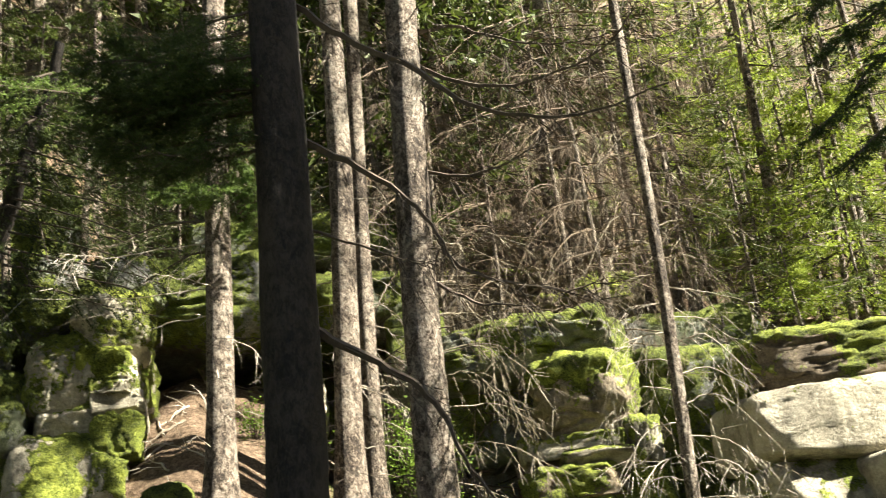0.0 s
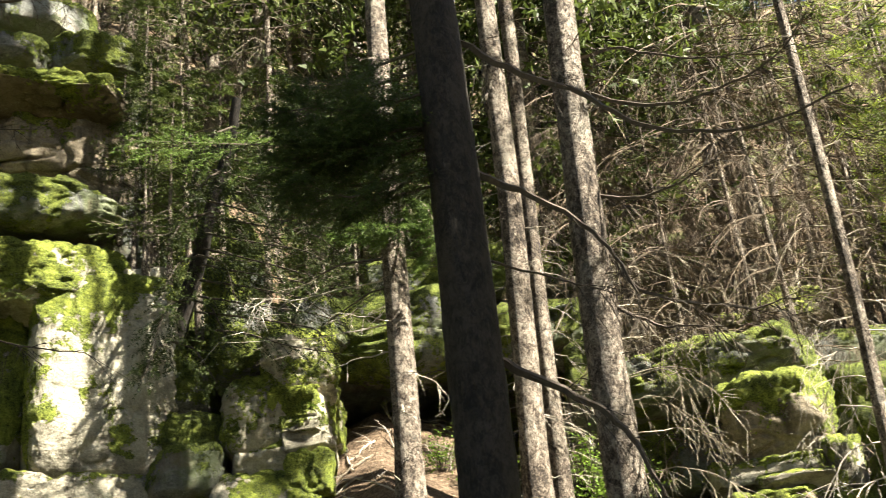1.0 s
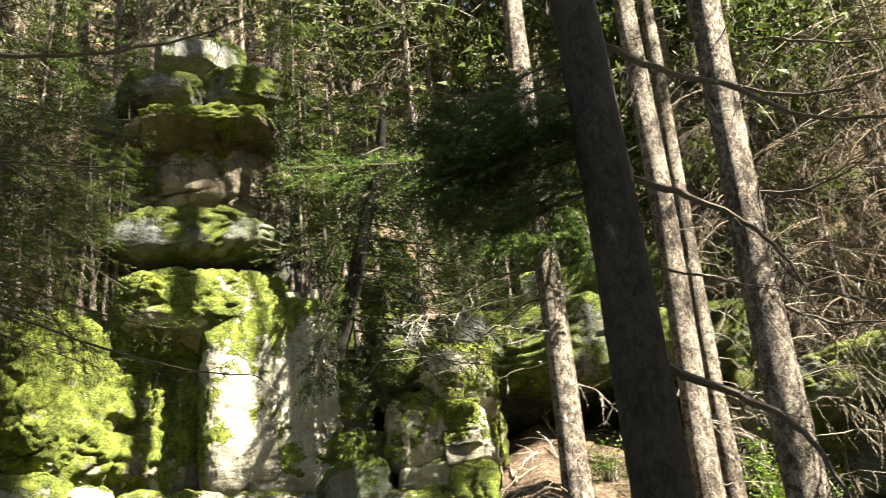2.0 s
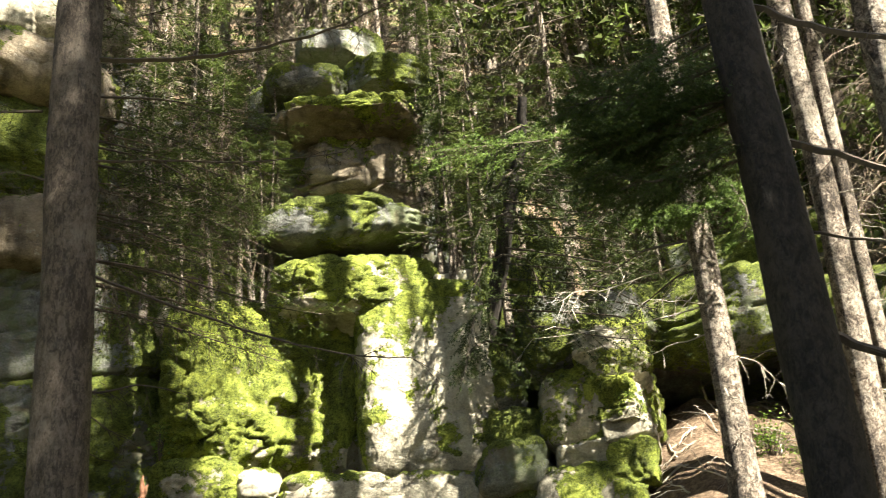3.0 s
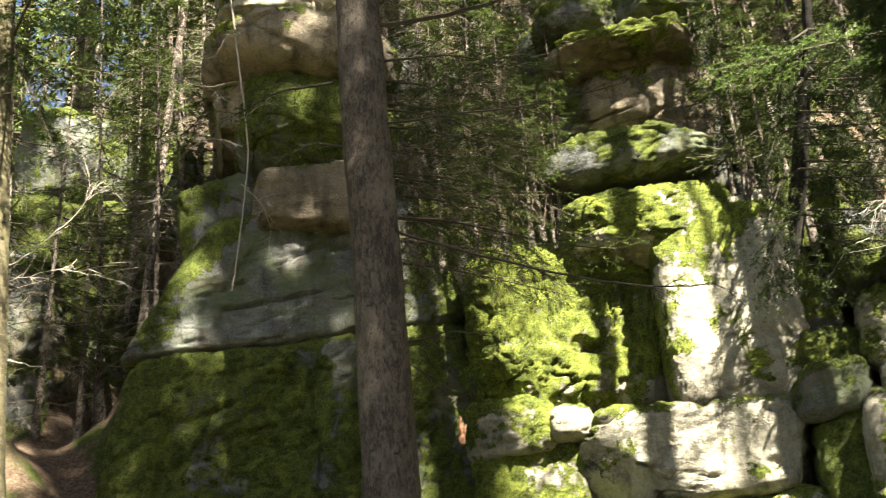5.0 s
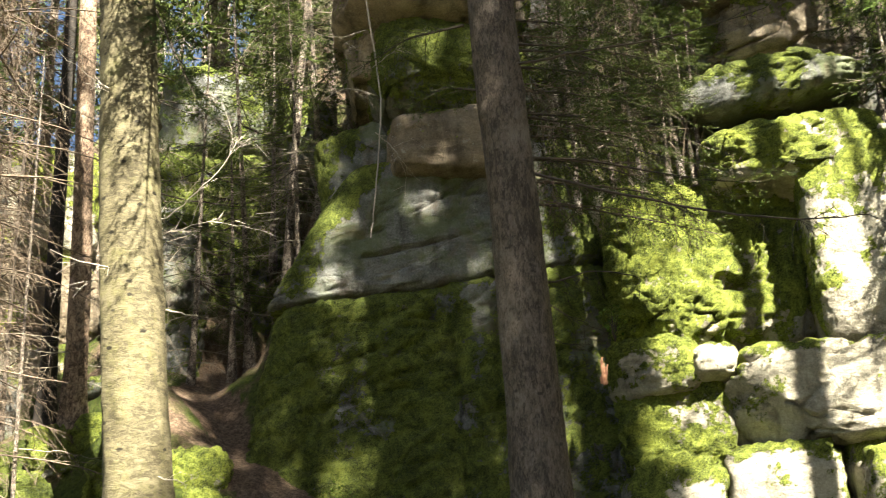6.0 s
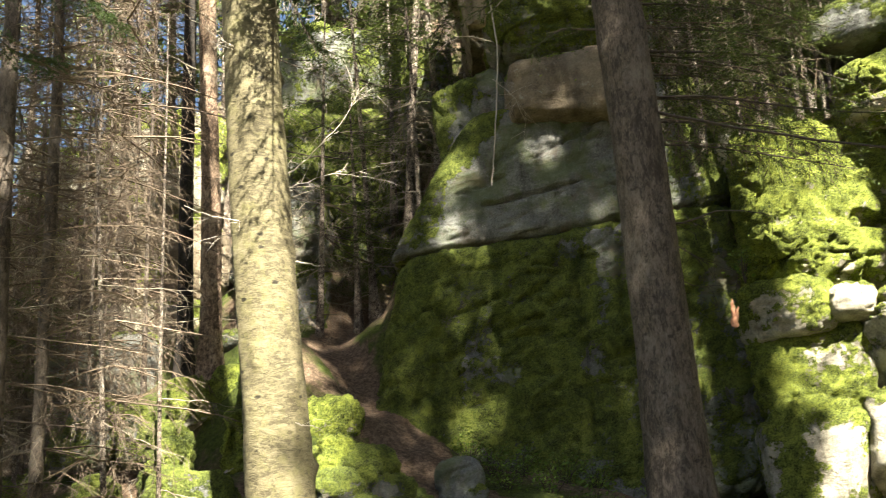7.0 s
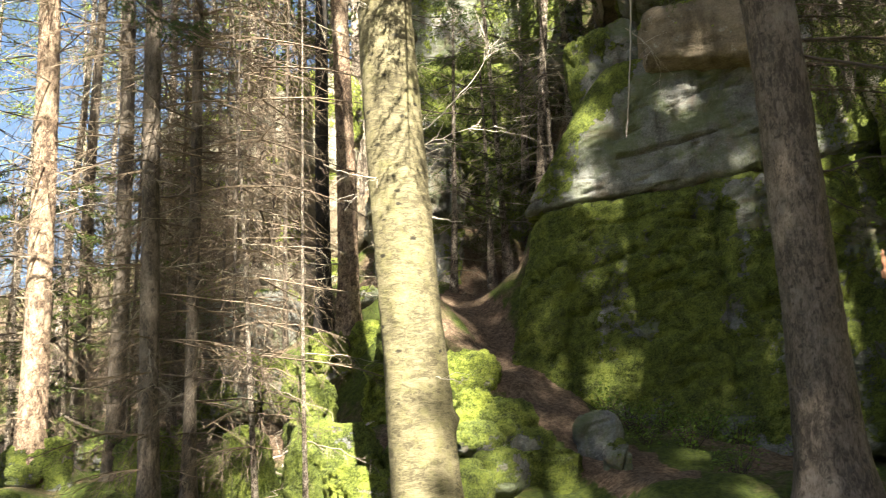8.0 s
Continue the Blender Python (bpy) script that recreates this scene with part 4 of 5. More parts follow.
def tall_tree(az, d, r, mat, label, height=19.0, lean=0.0, crown=9.5, seed=1, knots=0, sides=28, stubs=10, stub_mat=DEAD, stub_len=0.35, az_top=None, top_el=30.0, crown_size=1.0, bow=0.0, stub_top=7.5, crown_high=1.0, line=None):
    """A tall conifer: trunk, bare stubs low down, and a crown high up. az_top: its bearing at the height angle top_el.
    line: instead, bearing and height angle of two points of its axis."""
    if line:
        p, q = P(*line[0], d), P(*line[1], d)
        slope, b = (q - p) / (q[2] - p[2]), p
        for _ in range(8):
            b = p + slope * (float(ground_z(b[0], b[1])) - p[2])
    else:
        b = base_at(az, d)
    ob = thing("conifer", b, label, "tree", "tall conifers")
    lx = ly = 0.0
    if line:
        lx, ly = slope[0] * height, slope[1] * height
    elif az_top is not None:
        hz = P(0, top_el, d)[2] - b[2]
        t = P(az_top, 0, d)
        lx, ly = (t[0] - b[0]) * height / hz, (t[1] - b[1]) * height / hz
    part("trunk", trunk_mesh("trunk", height, r, r * 0.35, mat, seed, sides, (lx, ly), knots, bow), ob)
    g = np.random.default_rng(seed + 50)
    if stubs:
        for _ in range(stubs):
            w = Soup()
            h = g.uniform(0.4, stub_top)
            a = g.uniform(0, 6.283)
            L = stub_len * g.uniform(0.3, 1.6)
            o = np.array((lx * h / height, ly * h / height, h))
            e = o + np.array((math.cos(a), math.sin(a), g.uniform(-0.5, 0.25))) * (L + r)
            dead_branch(w, [o, (o + e) / 2 + g.normal(0, 0.03, 3), e], g, 0.006, int(5 * L / 0.35), 0.2, 0.6, 2, 4, 0.0022)
            part("dead_branch", w.mesh("dead_branch", stub_mat), ob)
    if crown:
        o = tagged(part("crown", CROWNS[seed % 2], ob), kind="stuff")
        o.matrix_basis = pose(lx * crown / height, ly * crown / height, crown, 0, 0, seed * 77) @ Matrix.Diagonal((crown_size, crown_size, crown_high, 1))
    return ob


S1 = "straight spruce trunk with scaly sunlit grey-brown bark"
survey(MIDDLE)
TREE_A = tall_tree(0, 8.6, 0.118, BARK_SPRUCE, S1, 28, crown=19.0, crown_size=0.42, seed=3, line=((11.05, 8.3), (10.45, 33.5)), stubs=16, stub_mat=DEAD_PALE)
TREE_B = tall_tree(0, 6.0, 0.185, BARK_SHADED, "thick dark shaded spruce trunk with drooping dead boughs", 23, crown=10.8, seed=4, line=((6.15, 7.6), (6.14, 33.8)), stubs=4, stub_mat=DEAD_DARK)
TREE_C = tall_tree(0, 9.2, 0.125, BARK_SPRUCE, S1, 25, crown=14.5, seed=5, line=((4.0, 7.4), (3.48, 30.9)), stubs=14, stub_mat=DEAD_PALE)
TREE_D = tall_tree(0, 9.5, 0.088, BARK_SPRUCE, S1, 25, crown=14.5, seed=6, line=((2.72, 7.3), (2.33, 30.8)), stubs=22, stub_mat=DEAD_PALE)
TREE_E = tall_tree(0, 7.05, 0.142, BARK_SPRUCE, "spruce trunk with rough flaking bark lit from one side", 28, crown=19.0, crown_size=0.45, seed=8, line=((-0.96, 7.2), (-1.63, 32.9)), stubs=8, stub_mat=DEAD_DARK)
TREE_F = tall_tree(0, 8.9, 0.06, BARK_SPRUCE, "slender pale leaning spruce trunk with bleached dead twigs", 17, seed=9, line=((-13.9, 5.4), (-14.37, 28.6)), stubs=0, crown=12.5, crown_size=0.5)
TREE_G = tall_tree(0, 8.1, 0.235, BARK_GREY, "thick shaded grey-brown trunk before the mossy block", 26, crown=15.5, crown_size=0.7, seed=10, line=((47.24, 5.4), (47.53, 32.1)), knots=25, stubs=6, stub_mat=DEAD_DARK)
TREE_H = tall_tree(0, 7.6, 0.242, BARK_FIR, "thick smooth fir trunk with yellow-green algae and branch scars", 28, crown=17.5, crown_size=0.8, seed=11, line=((68.17, 1.1), (69.82, 27.4)), knots=60, sides=40, stubs=6, stub_mat=DEAD_PALE)
rng = np.random.default_rng(19)
BRUSH = dead_whorls("dead_brush", 0.5, 8.6, 1.35, rng, 28, 4, 11, 0.34, DEAD_BROWN, 0.25, 2, 0.0022, 0.5)
for low, high, d, r, mt, sd_, st in (((87.95, 2.0), (88.5, 25.6), 10.2, 0.13, BARK_TAN, 12, 30), ((83.85, 5.1), (84.25, 26.4), 11.2, 0.095, BARK_GREY, 13, 20), ((82.44, 1.9), (82.89, 25.9), 9.2, 0.09, BARK_GREY, 14, 26),
                                     ((80.2, 1.8), (80.6, 25.8), 9.6, 0.06, BARK_GREY, 15, 20), ((85.6, 18.2), (85.49, 26.6), 13.0, 0.075, BARK_GREY, 16, 24), ((71.77, 11.3), (71.98, 26.0), 11.7, 0.128, BARK_TAN, 17, 24),
                                     ((72.95, 13.2), (73.1, 24.8), 12.4, 0.1, BARK_SHADED, 18, 10), ((77.13, 4.4), (77.45, 9.4), 9.3, 0.026, BARK_SPRUCE, 19, 14), ((60.6, 17.5), (59.67, 26.3), 12.4, 0.055, BARK_SPRUCE, 20, 20),
                                     ((74.3, 4.6), (74.33, 7.0), 9.3, 0.02, BARK_SPRUCE, 21, 8), ((91.0, 3.0), (91.4, 25.0), 11.5, 0.10, BARK_GREY, 22, 24)):
    slim = tall_tree(0, d, r, mt, "slim spruce trunk with bare dead side branches", 17 if r > 0.05 else 5, seed=sd_, line=(low, high), stubs=st, stub_len=0.6, crown=9.8 if r > 0.05 else 0, crown_size=0.6, sides=16)
    if 77 < low[0] < 89 and sd_ not in (13, 16):
        tagged(part("dead_brush", BRUSH, slim, "bare dead side branches"), kind="stuff").rotation_euler.z = sd_ * 1.3

survey(START)
rng = np.random.default_rng(33)
for k in range(9):
    az, d = 75.5 + 8.5 * (k + rng.uniform(0, 1)) / 9, rng.uniform(10.8, 16)
    slim = tall_tree(az, d, rng.uniform(0.02, 0.032), BARK_GREY, "thin dead spruce pole with bare branches", 13, seed=90 + k, stubs=0, crown=0, sides=8)
    tagged(part("dead_brush", BRUSH, slim, "bare dead side branches"), kind="stuff").rotation_euler.z = k * 1.7

# unseen spruces added behind the camera on the sun's side: their crowns shade the great block and the thick trunks
# (distance towards the sun, offset across the sun's direction, width of the crown)
sx, sy = -math.sin(radians(SUN_AZ)), math.cos(radians(SUN_AZ))
for along, across, wide, seed in ((5.4, 3.7, 1.0, 31), (7.4, 4.4, 1.0, 32), (9.6, 3.6, 1.0, 33), (12.0, 4.3, 1.0, 34), (14.4, 3.9, 0.8, 35), (8.0, -1.2, 0.8, 38), (9.8, -1.8, 0.75, 53), (11.5, -3.4, 0.5, 39), (16.0, -0.9, 0.5, 55), (16.5, 4.8, 0.9, 40), (10.5, 2.3, 0.75, 48), (13.5, 2.0, 0.8, 49), (6.8, 2.75, 0.5, 44), (17.0, 2.6, 0.8, 51), (11.0, 5.0, 0.8, 45), (15.0, 2.9, 0.6, 46), (18.0, 3.8, 0.9, 47)):
    x, y = along * sx - across * sy, along * sy + across * sx
    tall_tree(math.degrees(math.atan2(-x, y)), math.hypot(x, y), 0.19, BARK_SPRUCE, "unseen spruce added behind the viewer to cast shade", 28 if across < 3.3 else 25, seed=seed, stubs=0, crown=6.5, crown_high=2.3 if across < 3.3 else 1.95, crown_size=wide, sides=10)

# more unseen ones added beside the viewer for shade: one shades the thick dark trunk, the slim one the rock pillar
for along, across, high, low, wide, tall in ((3.0, 5.6, 15.0, 3.4, 0.8, 1.0), (4.0, 10.0, 21.0, 10.2, 0.9, 0.85), (3.0, 7.3, 24.0, 15.9, 0.8, 0.6), (3.0, 1.9, 28.0, 16.0, 1.2, 1.1), (4.0, -1.25, 26.0, 11.5, 0.72, 0.95), (5.0, 1.05, 24.0, 10.5, 0.26, 0.6), (2.0, 8.15, 19.0, 8.5, 0.32, 0.8)):
    x, y = along * sx - across * sy, along * sy + across * sx
    tall_tree(math.degrees(math.atan2(-x, y)), math.hypot(x, y), 0.08, BARK_SPRUCE, "unseen spruce added beside the viewer to cast shade", high, seed=52, stubs=0, crown=low, crown_high=tall, crown_size=wide, sides=10)

# young spruces on the slope above the rocks: a few kinds, repeated
rng = np.random.default_rng(21)
KINDS = []
for kind in range(10):
    ob = thing("young_spruce", (0, 0, -60), "half-dead spruce with curtains of bare drooping twigs" if kind == 9 else "young spruce with bare drooping lower branches on the slope", "tree", "young spruces on the slope")
    H = (6.0, 8.5, 11.0, 9.0, 7.0, 2.6, 3.4, 10.0, 12.5, 6.0)[kind]
    c0 = (1.6, 3.6, 5.0, 4.2, 2.4, 0.3, 0.8, 3.5, 5.5, 4.6)[kind]
    part("trunk", trunk_mesh("trunk", H, 0.025 + 0.006 * H, 0.01, BARK_SPRUCE, 40 + kind, 8), ob)
    if kind < 5 or kind > 6:
        tagged(part("dead_brush", dead_whorls("dead_brush", 0.3, c0 + 1.2, 1.35, rng, int(4 + c0 * (2.4 if kind < 5 else 4.0 if kind == 9 else 1.8)), 4, 8 if kind < 5 else 14 if kind == 9 else 5, 0.40, DEAD_DULL if kind == 8 else DEAD_BROWN if kind in (2, 9) else DEAD, 0.55 if kind == 9 else 0.45, 3, 0.004 if kind in (7, 8) else 0.0019, 1.0), ob, "grey bare drooping branches"), kind="stuff")
    tagged(part("crown", crown_meshes("crown", c0, H, 0.8 if kind in (5, 6) else 1.6, rng, int((H - c0) * (4 if kind in (5, 6) else 2.1)), 3 if kind > 6 else 4, 10 if kind < 7 else 7, 0.042 if kind in (5, 6) else 0.065 if kind < 7 else 0.10, 0.0048 if kind in (5, 6) else 0.0075 if kind < 7 else 0.009, 15 if kind in (5, 6) else 11 if kind < 7 else 7, YOUNG if kind in (5, 7) else NEEDLE), ob), kind="stuff")
    KINDS.append(ob)


def slope_tree(kind, az, d, s=1.0):
    x, y = P(az, 0, d)[:2]
    m = pose(x, y, float(ground_z(x, y)) - 0.1, rng.uniform(-3, 3), rng.uniform(-3, 3), rng.uniform(0, 360)) @ Matrix.Scale(s, 4)
    ob = copy_thing(KINDS[kind], m)
    ob.matrix_basis = m
    return ob


# even spread over the slope, thick near the edge of the rocks
for k in range(26):
    az = -28 + 50 * (k + rng.uniform(0, 1)) / 26
    slope_tree((5, 7, 7)[k % 3] if az < -13 else int(rng.integers(0, 5)), az, rng.uniform(12.9, 15.5), rng.uniform(0.75, 1.1))
for k in range(34):
    az = -29 + 52 * (k + rng.uniform(0, 1)) / 34
    slope_tree(7 if az < -6 else 8, az, rng.uniform(16, 34), rng.uniform(0.8, 1.3))
for k in range(16):
    slope_tree(int(rng.integers(0, 5)), 22 + 40 * (k + rng.uniform(0, 1)) / 16, rng.uniform(13.6, 16), rng.uniform(0.7, 1.1))
for k in range(30):
    slope_tree(8, 20 + 44 * (k + rng.uniform(0, 1)) / 30, rng.uniform(16, 32), rng.uniform(0.8, 1.3))
for k in range(34):
    slope_tree(8 if k % 3 else 7, 63 + 30 * (k + rng.uniform(0, 1)) / 24, rng.uniform(18, 36), rng.uniform(0.9, 1.2))
for k in range(4):
    slope_tree((8, 7)[k % 2], 77 + 8 * (k + rng.uniform(0, 1)) / 4, rng.uniform(13.6, 17), rng.uniform(0.6, 0.9))
for k in range(16):
    slope_tree((9, 6, 0, 9)[k % 4], 80.5 + 12 * (k + rng.uniform(0, 1)) / 16, rng.uniform(10.8, 14.5), (0.5, 1.0, 0.45, 0.6)[k % 4])
for k in range(24):
    slope_tree(5 if k % 4 else 6, -28 + 15 * (k + rng.uniform(0, 1)) / 24, rng.uniform(12.4, 19), rng.uniform(0.9, 1.7))
for k in range(10):
    slope_tree(9, -14 + 17 * (k + rng.uniform(0, 1)) / 10, rng.uniform(11.9, 14.5), rng.uniform(0.7, 1.15))
# taller ones further up, whose crowns darken the slope
for az, d, sd_ in ((-3, 17, 61), (3, 15.5, 62), (8, 19, 63), (14, 16, 64), (18, 20, 65), (23, 17, 66), (28, 15.5, 67), (31, 19, 68), (36, 16.5, 69), (40, 20, 70), (46, 16.5, 71), (51, 19, 72), (57, 17, 73), (-8, 13.6, 85), (-1, 12.9, 86), (3.2, 13.2, 87), (20, 14.6, 88), (-5, 14.2, 74), (1, 13.6, 75), (5.5, 14.6, 76), (10, 15.4, 77), (12.5, 17, 78), (17, 14.4, 79), (65, 19, 80), (68.5, 21, 81), (71.5, 19.5, 82), (74.5, 22, 83), (77.5, 20, 84)):
    tall_tree(az, d, 0.13, BARK_SPRUCE, "dark spruce high on the slope above the cliff", 16, seed=sd_, stubs=8, crown=3.2, crown_high=1.3, crown_size=0.95, sides=10)
rng = np.random.default_rng(58)
for k in range(34):
    az, d = -4 + 70 * (k + rng.uniform(0, 1)) / 34, rng.uniform(17, 36)
    tall_tree(az, d, 0.13, BARK_SPRUCE, "dark spruce high on the slope above the cliff", 16, seed=200 + k, stubs=0, crown=2.4, crown_high=1.35, crown_size=1.0, sides=8)
# small green ones on the ledges
survey(MIDDLE)
for az, d, kd, s, z in ((45.4, 11.9, 3, 0.75, 6.6), (44.2, 11.6, 1, 0.7, 6.4), (43.2, 11.5, 6, 1.1, 6.2), (41.4, 11.4, 6, 1.1, 6.2), (39.8, 11.3, 6, 1.0, 6.3), (38.4, 11.4, 6, 0.9, 6.3), (37.0, 11.6, 6, 0.8, 6.8), (40.4, 12.2, 0, 0.8, 6.5), (42.6, 12.4, 3, 0.8, 6.5),
                        (41.2, 10.5, 6, 0.55, 5.75), (39.6, 10.4, 6, 0.5, 5.75), (38.0, 10.5, 6, 0.6, 5.8), (36.6, 10.45, 6, 0.5, 5.85), (25.4, 10.5, 6, 0.6, 5.9), (24.0, 10.5, 6, 0.7, 5.7), (22.4, 10.6, 6, 0.7, 5.5), (33.0, 10.6, 6, 0.3, 5.95), (44.6, 11.2, 4, 0.5, 5.9), (43.4, 11.0, 0, 0.5, 5.9), (42.0, 11.1, 9, 0.5, 5.9), (40.6, 10.95, 0, 0.45, 5.9), (39.2, 11.0, 4, 0.45, 5.95), (37.6, 11.0, 9, 0.45, 5.9), (36.2, 11.1, 0, 0.42, 5.9), (34.6, 11.2, 4, 0.4, 5.9), (46.0, 11.3, 9, 0.5, 6.0), (41.2, 11.6, 8, 0.5, 6.0), (37.0, 12.0, 4, 0.6, 6.4), (24.8, 11.6, 6, 1.0, 6.0), (23.0, 11.4, 6, 1.0, 5.8), (21.0, 11.6, 6, 1.1, 5.6), (18.6, 11.4, 6, 1.2, 5.3), (16.0, 11.8, 6, 1.0, 5.4), (26.0, 12.2, 0, 0.8, 6.4),
                        (37.4, 10.5, 6, 0.55, 6.0), (36.2, 10.5, 6, 0.5, 6.05), (35.6, 10.8, 6, 0.6, 6.75), (26.9, 10.8, 6, 0.55, 6.6), (26.0, 10.7, 6, 0.7, 5.9), (25.0, 10.6, 6, 0.8, 5.8), (35.4, 11.2, 6, 0.5, 7.9), (38.6, 10.9, 9, 0.4, 5.9), (40.2, 10.8, 9, 0.4, 5.9), (26.6, 11.2, 6, 0.6, 7.9),
                        (56.5, 13.6, 1, 0.6, 7.6), (59.0, 13.8, 0, 0.6, 7.2), (53.5, 14.2, 7, 0.6, 8.2), (50.5, 14.2, 7, 0.6, 8.4), (61.2, 14.4, 0, 0.7, 6.6), (58.5, 12.4, 6, 1.2, 6.6), (60.4, 12.8, 0, 0.7, 5.6), (63.5, 13.4, 6, 1.0, 4.6), (59.6, 12.2, 1, 0.6, 4.4), (62.6, 13.6, 3, 0.7, 4.8), (65.8, 13.0, 0, 0.8, 4.2), (67.4, 13.2, 1, 0.8, 4.0),
                        (15.2, 11.2, 6, 0.7, 5.3), (13.4, 11.6, 6, 0.7, 5.4), (11.2, 11.4, 6, 0.6, 5.4), (7.0, 11.8, 6, 0.7, 5.4), (-16, 11.6, 6, 0.8, None), (-21, 12.0, 5, 1.0, None), (-18.5, 12.5, 6, 1.0, None), (-24, 12.0, 6, 1.0, None), (-5, 12.2, 5, 1.0, None), (0, 12.6, 6, 0.8, None)):
    ob = slope_tree(kd, az, d, s)
    if z:
        ob.location.z = z
survey(START)
for ob in KINDS:
    x, y = P(-26 + 3 * KINDS.index(ob), 0, 24)[:2]
    ob.location = (x, y, float(ground_z(x, y)) - 0.1)


# ---- boughs close to the camera ----
def bough(tree, way, d, rng, r=0.014, mat=DEAD_DARK, d1=None, label="", **kw):
    """A bare bough of a tree, through bearings and height angles."""
    d1 = d if d1 is None else d1
    w = Soup()
    r = r * 1.4 if mat is DEAD_DARK else r * 0.85
    kw['tr'] = 0.0035 if mat is DEAD_DARK else 0.0025
    dead_branch(w, [P(az, el, d + (d1 - d) * k / (len(way) - 1)) for k, (az, el) in enumerate(way)], rng, r, **kw)
    return part("dead_bough", w.mesh("dead_bough", mat, shift=tree.location), tree, label)


rng = np.random.default_rng(77)
bough(TREE_B, [(8.0, 34.0), (4.5, 32.0), (1.8, 31.0), (-0.2, 29.8), (-2.5, 28.0), (-5.8, 27.0), (-9.8, 26.5), (-14.8, 27.6)], 6.0, rng, 0.02, d1=5.4, twigs=34, tl=0.35)
bough(TREE_B, [(8.0, 26.9), (5.4, 25.7), (2.5, 24.0), (0.3, 21.7), (-0.7, 19.1)], 6.0, rng, 0.022, twigs=12, tl=0.3)
bough(TREE_B, [(8.0, 16.6), (5.1, 14.9), (2.1, 13.1), (0.7, 11.2), (-0.2, 8.4), (-1.6, 6.7)], 6.0, rng, 0.022, twigs=26, tl=0.32, hang=0.5)
bough(TREE_B, [(8.0, 22.0), (4.0, 20.6), (2.4, 20.0), (1.0, 19.6)], 6.0, rng, 0.008, twigs=10, tl=0.3)
bough(TREE_E, [(0.9, 30.6), (-2.6, 29.1), (-5.7, 28.7), (-10.7, 29.5), (-13.6, 31.7)], 7.05, rng, 0.016, d1=6.6, twigs=30, tl=0.45, sub=4)
bough(TREE_E, [(0.9, 22.2), (-0.7, 19.1), (-3.6, 18.2), (-6.7, 17.2), (-8.5, 17.4)], 7.05, rng, 0.014, d1=6.6, twigs=24, tl=0.4)
bough(TREE_E, [(0.9, 18.7), (-1.8, 17.1), (-5.3, 16.6)], 7.05, rng, 0.012, d1=6.8, twigs=20, tl=0.4)
bough(TREE_E, [(0.9, 24.8), (-2.0, 24.1), (-5.1, 24.8), (-8.5, 26.5)], 7.05, rng, 0.012, d1=6.8, twigs=22, tl=0.45)
bough(TREE_E, [(0.9, 32.1), (-2.0, 32.5), (-4.0, 31.7), (-7.4, 30.6), (-11.6, 30.6)], 7.05, rng, 0.014, d1=6.6, twigs=26, tl=0.45, sub=4)
for k in range(11):
    el = 8.5 + k * 1.35 + rng.uniform(-0.8, 0.8)
    bough(TREE_E, [(0.9, el), (-0.6 - rng.uniform(0, 2), el + rng.uniform(-0.8, 0.6)), (-3.0 - rng.uniform(0, 3.5), el - 1.4 - rng.uniform(0, 2.4))], 7.1, rng, 0.006, DEAD, d1=6.8 + rng.uniform(0, 1.4), twigs=16, tl=0.3, hang=0.8, sub=3, stray=0.42)
bough(TREE_A, [(13.0, 21.5), (15.7, 21.1), (19.3, 20.5), (21.7, 20.7)], 8.6, rng, 0.009, DEAD_PALE, twigs=12, tl=0.35, hang=0.3)
bough(TREE_A, [(13.0, 19.0), (17.2, 18.4), (23.3, 18.3)], 8.6, rng, 0.008, DEAD_PALE, twigs=10, tl=0.3, hang=0.3)
bough(TREE_A, [(13.0, 17.5), (15.4, 17.2), (17.2, 16.6)], 8.6, rng, 0.01, DEAD_PALE, twigs=4, tl=0.2)
bough(TREE_A, [(12.5, 16.2), (11.1, 15.6), (10.5, 14.6)], 8.6, rng, 0.006, DEAD_PALE, twigs=6, tl=0.25)
for k in range(26):
    el = 5.5 + k * 0.8
    sgn = 1 if k % 2 else -1
    a0 = -12.2
    bough(TREE_F, [(a0, el), (a0 + sgn * 2.0, el + rng.uniform(-0.6, 0.8)), (a0 + sgn * rng.uniform(2.8, 5.0), el - rng.uniform(1.0, 3.0))], 8.9, rng, 0.008, DEAD_PALE if k < 15 else DEAD, d1=8.9 + rng.uniform(-0.6, 0.6), twigs=12, tl=0.36, hang=0.8, sub=3, stray=0.42)
for tree, az, d, side in ((TREE_D, 4.8, 9.5, -1), (TREE_C, 6.4, 9.2, 1)):
    for k in range(12):
        el = 10 + k * 1.3
        bough(tree, [(az, el), (az + side * 1.2, el - 0.2), (az + side * rng.uniform(1.8, 3.0), el - rng.uniform(0.4, 1.6))], d, rng, 0.006, DEAD_PALE, twigs=5, tl=0.25, hang=0.4, sub=1)
survey(MIDDLE)
bough(TREE_G, [(47.2, 23.4), (46.0, 22.6), (40.9, 21.0), (35.7, 19.3), (31.2, 18.2), (28.0, 18.0)], 8.1, rng, 0.012, twigs=26, tl=0.3, d1=7.8)
bough(TREE_G, [(47.6, 33.6), (46.4, 33.9), (40.3, 34.4), (35.1, 35.3), (30.8, 36.3), (26.9, 37.6)], 8.1, rng, 0.022, twigs=18, tl=0.4, d1=7.8)
bough(TREE_G, [(47.6, 28.5), (46.4, 28.7), (41.9, 29.0), (37.0, 28.9), (31.3, 29.5)], 8.1, rng, 0.012, twigs=20, tl=0.35, d1=7.7)
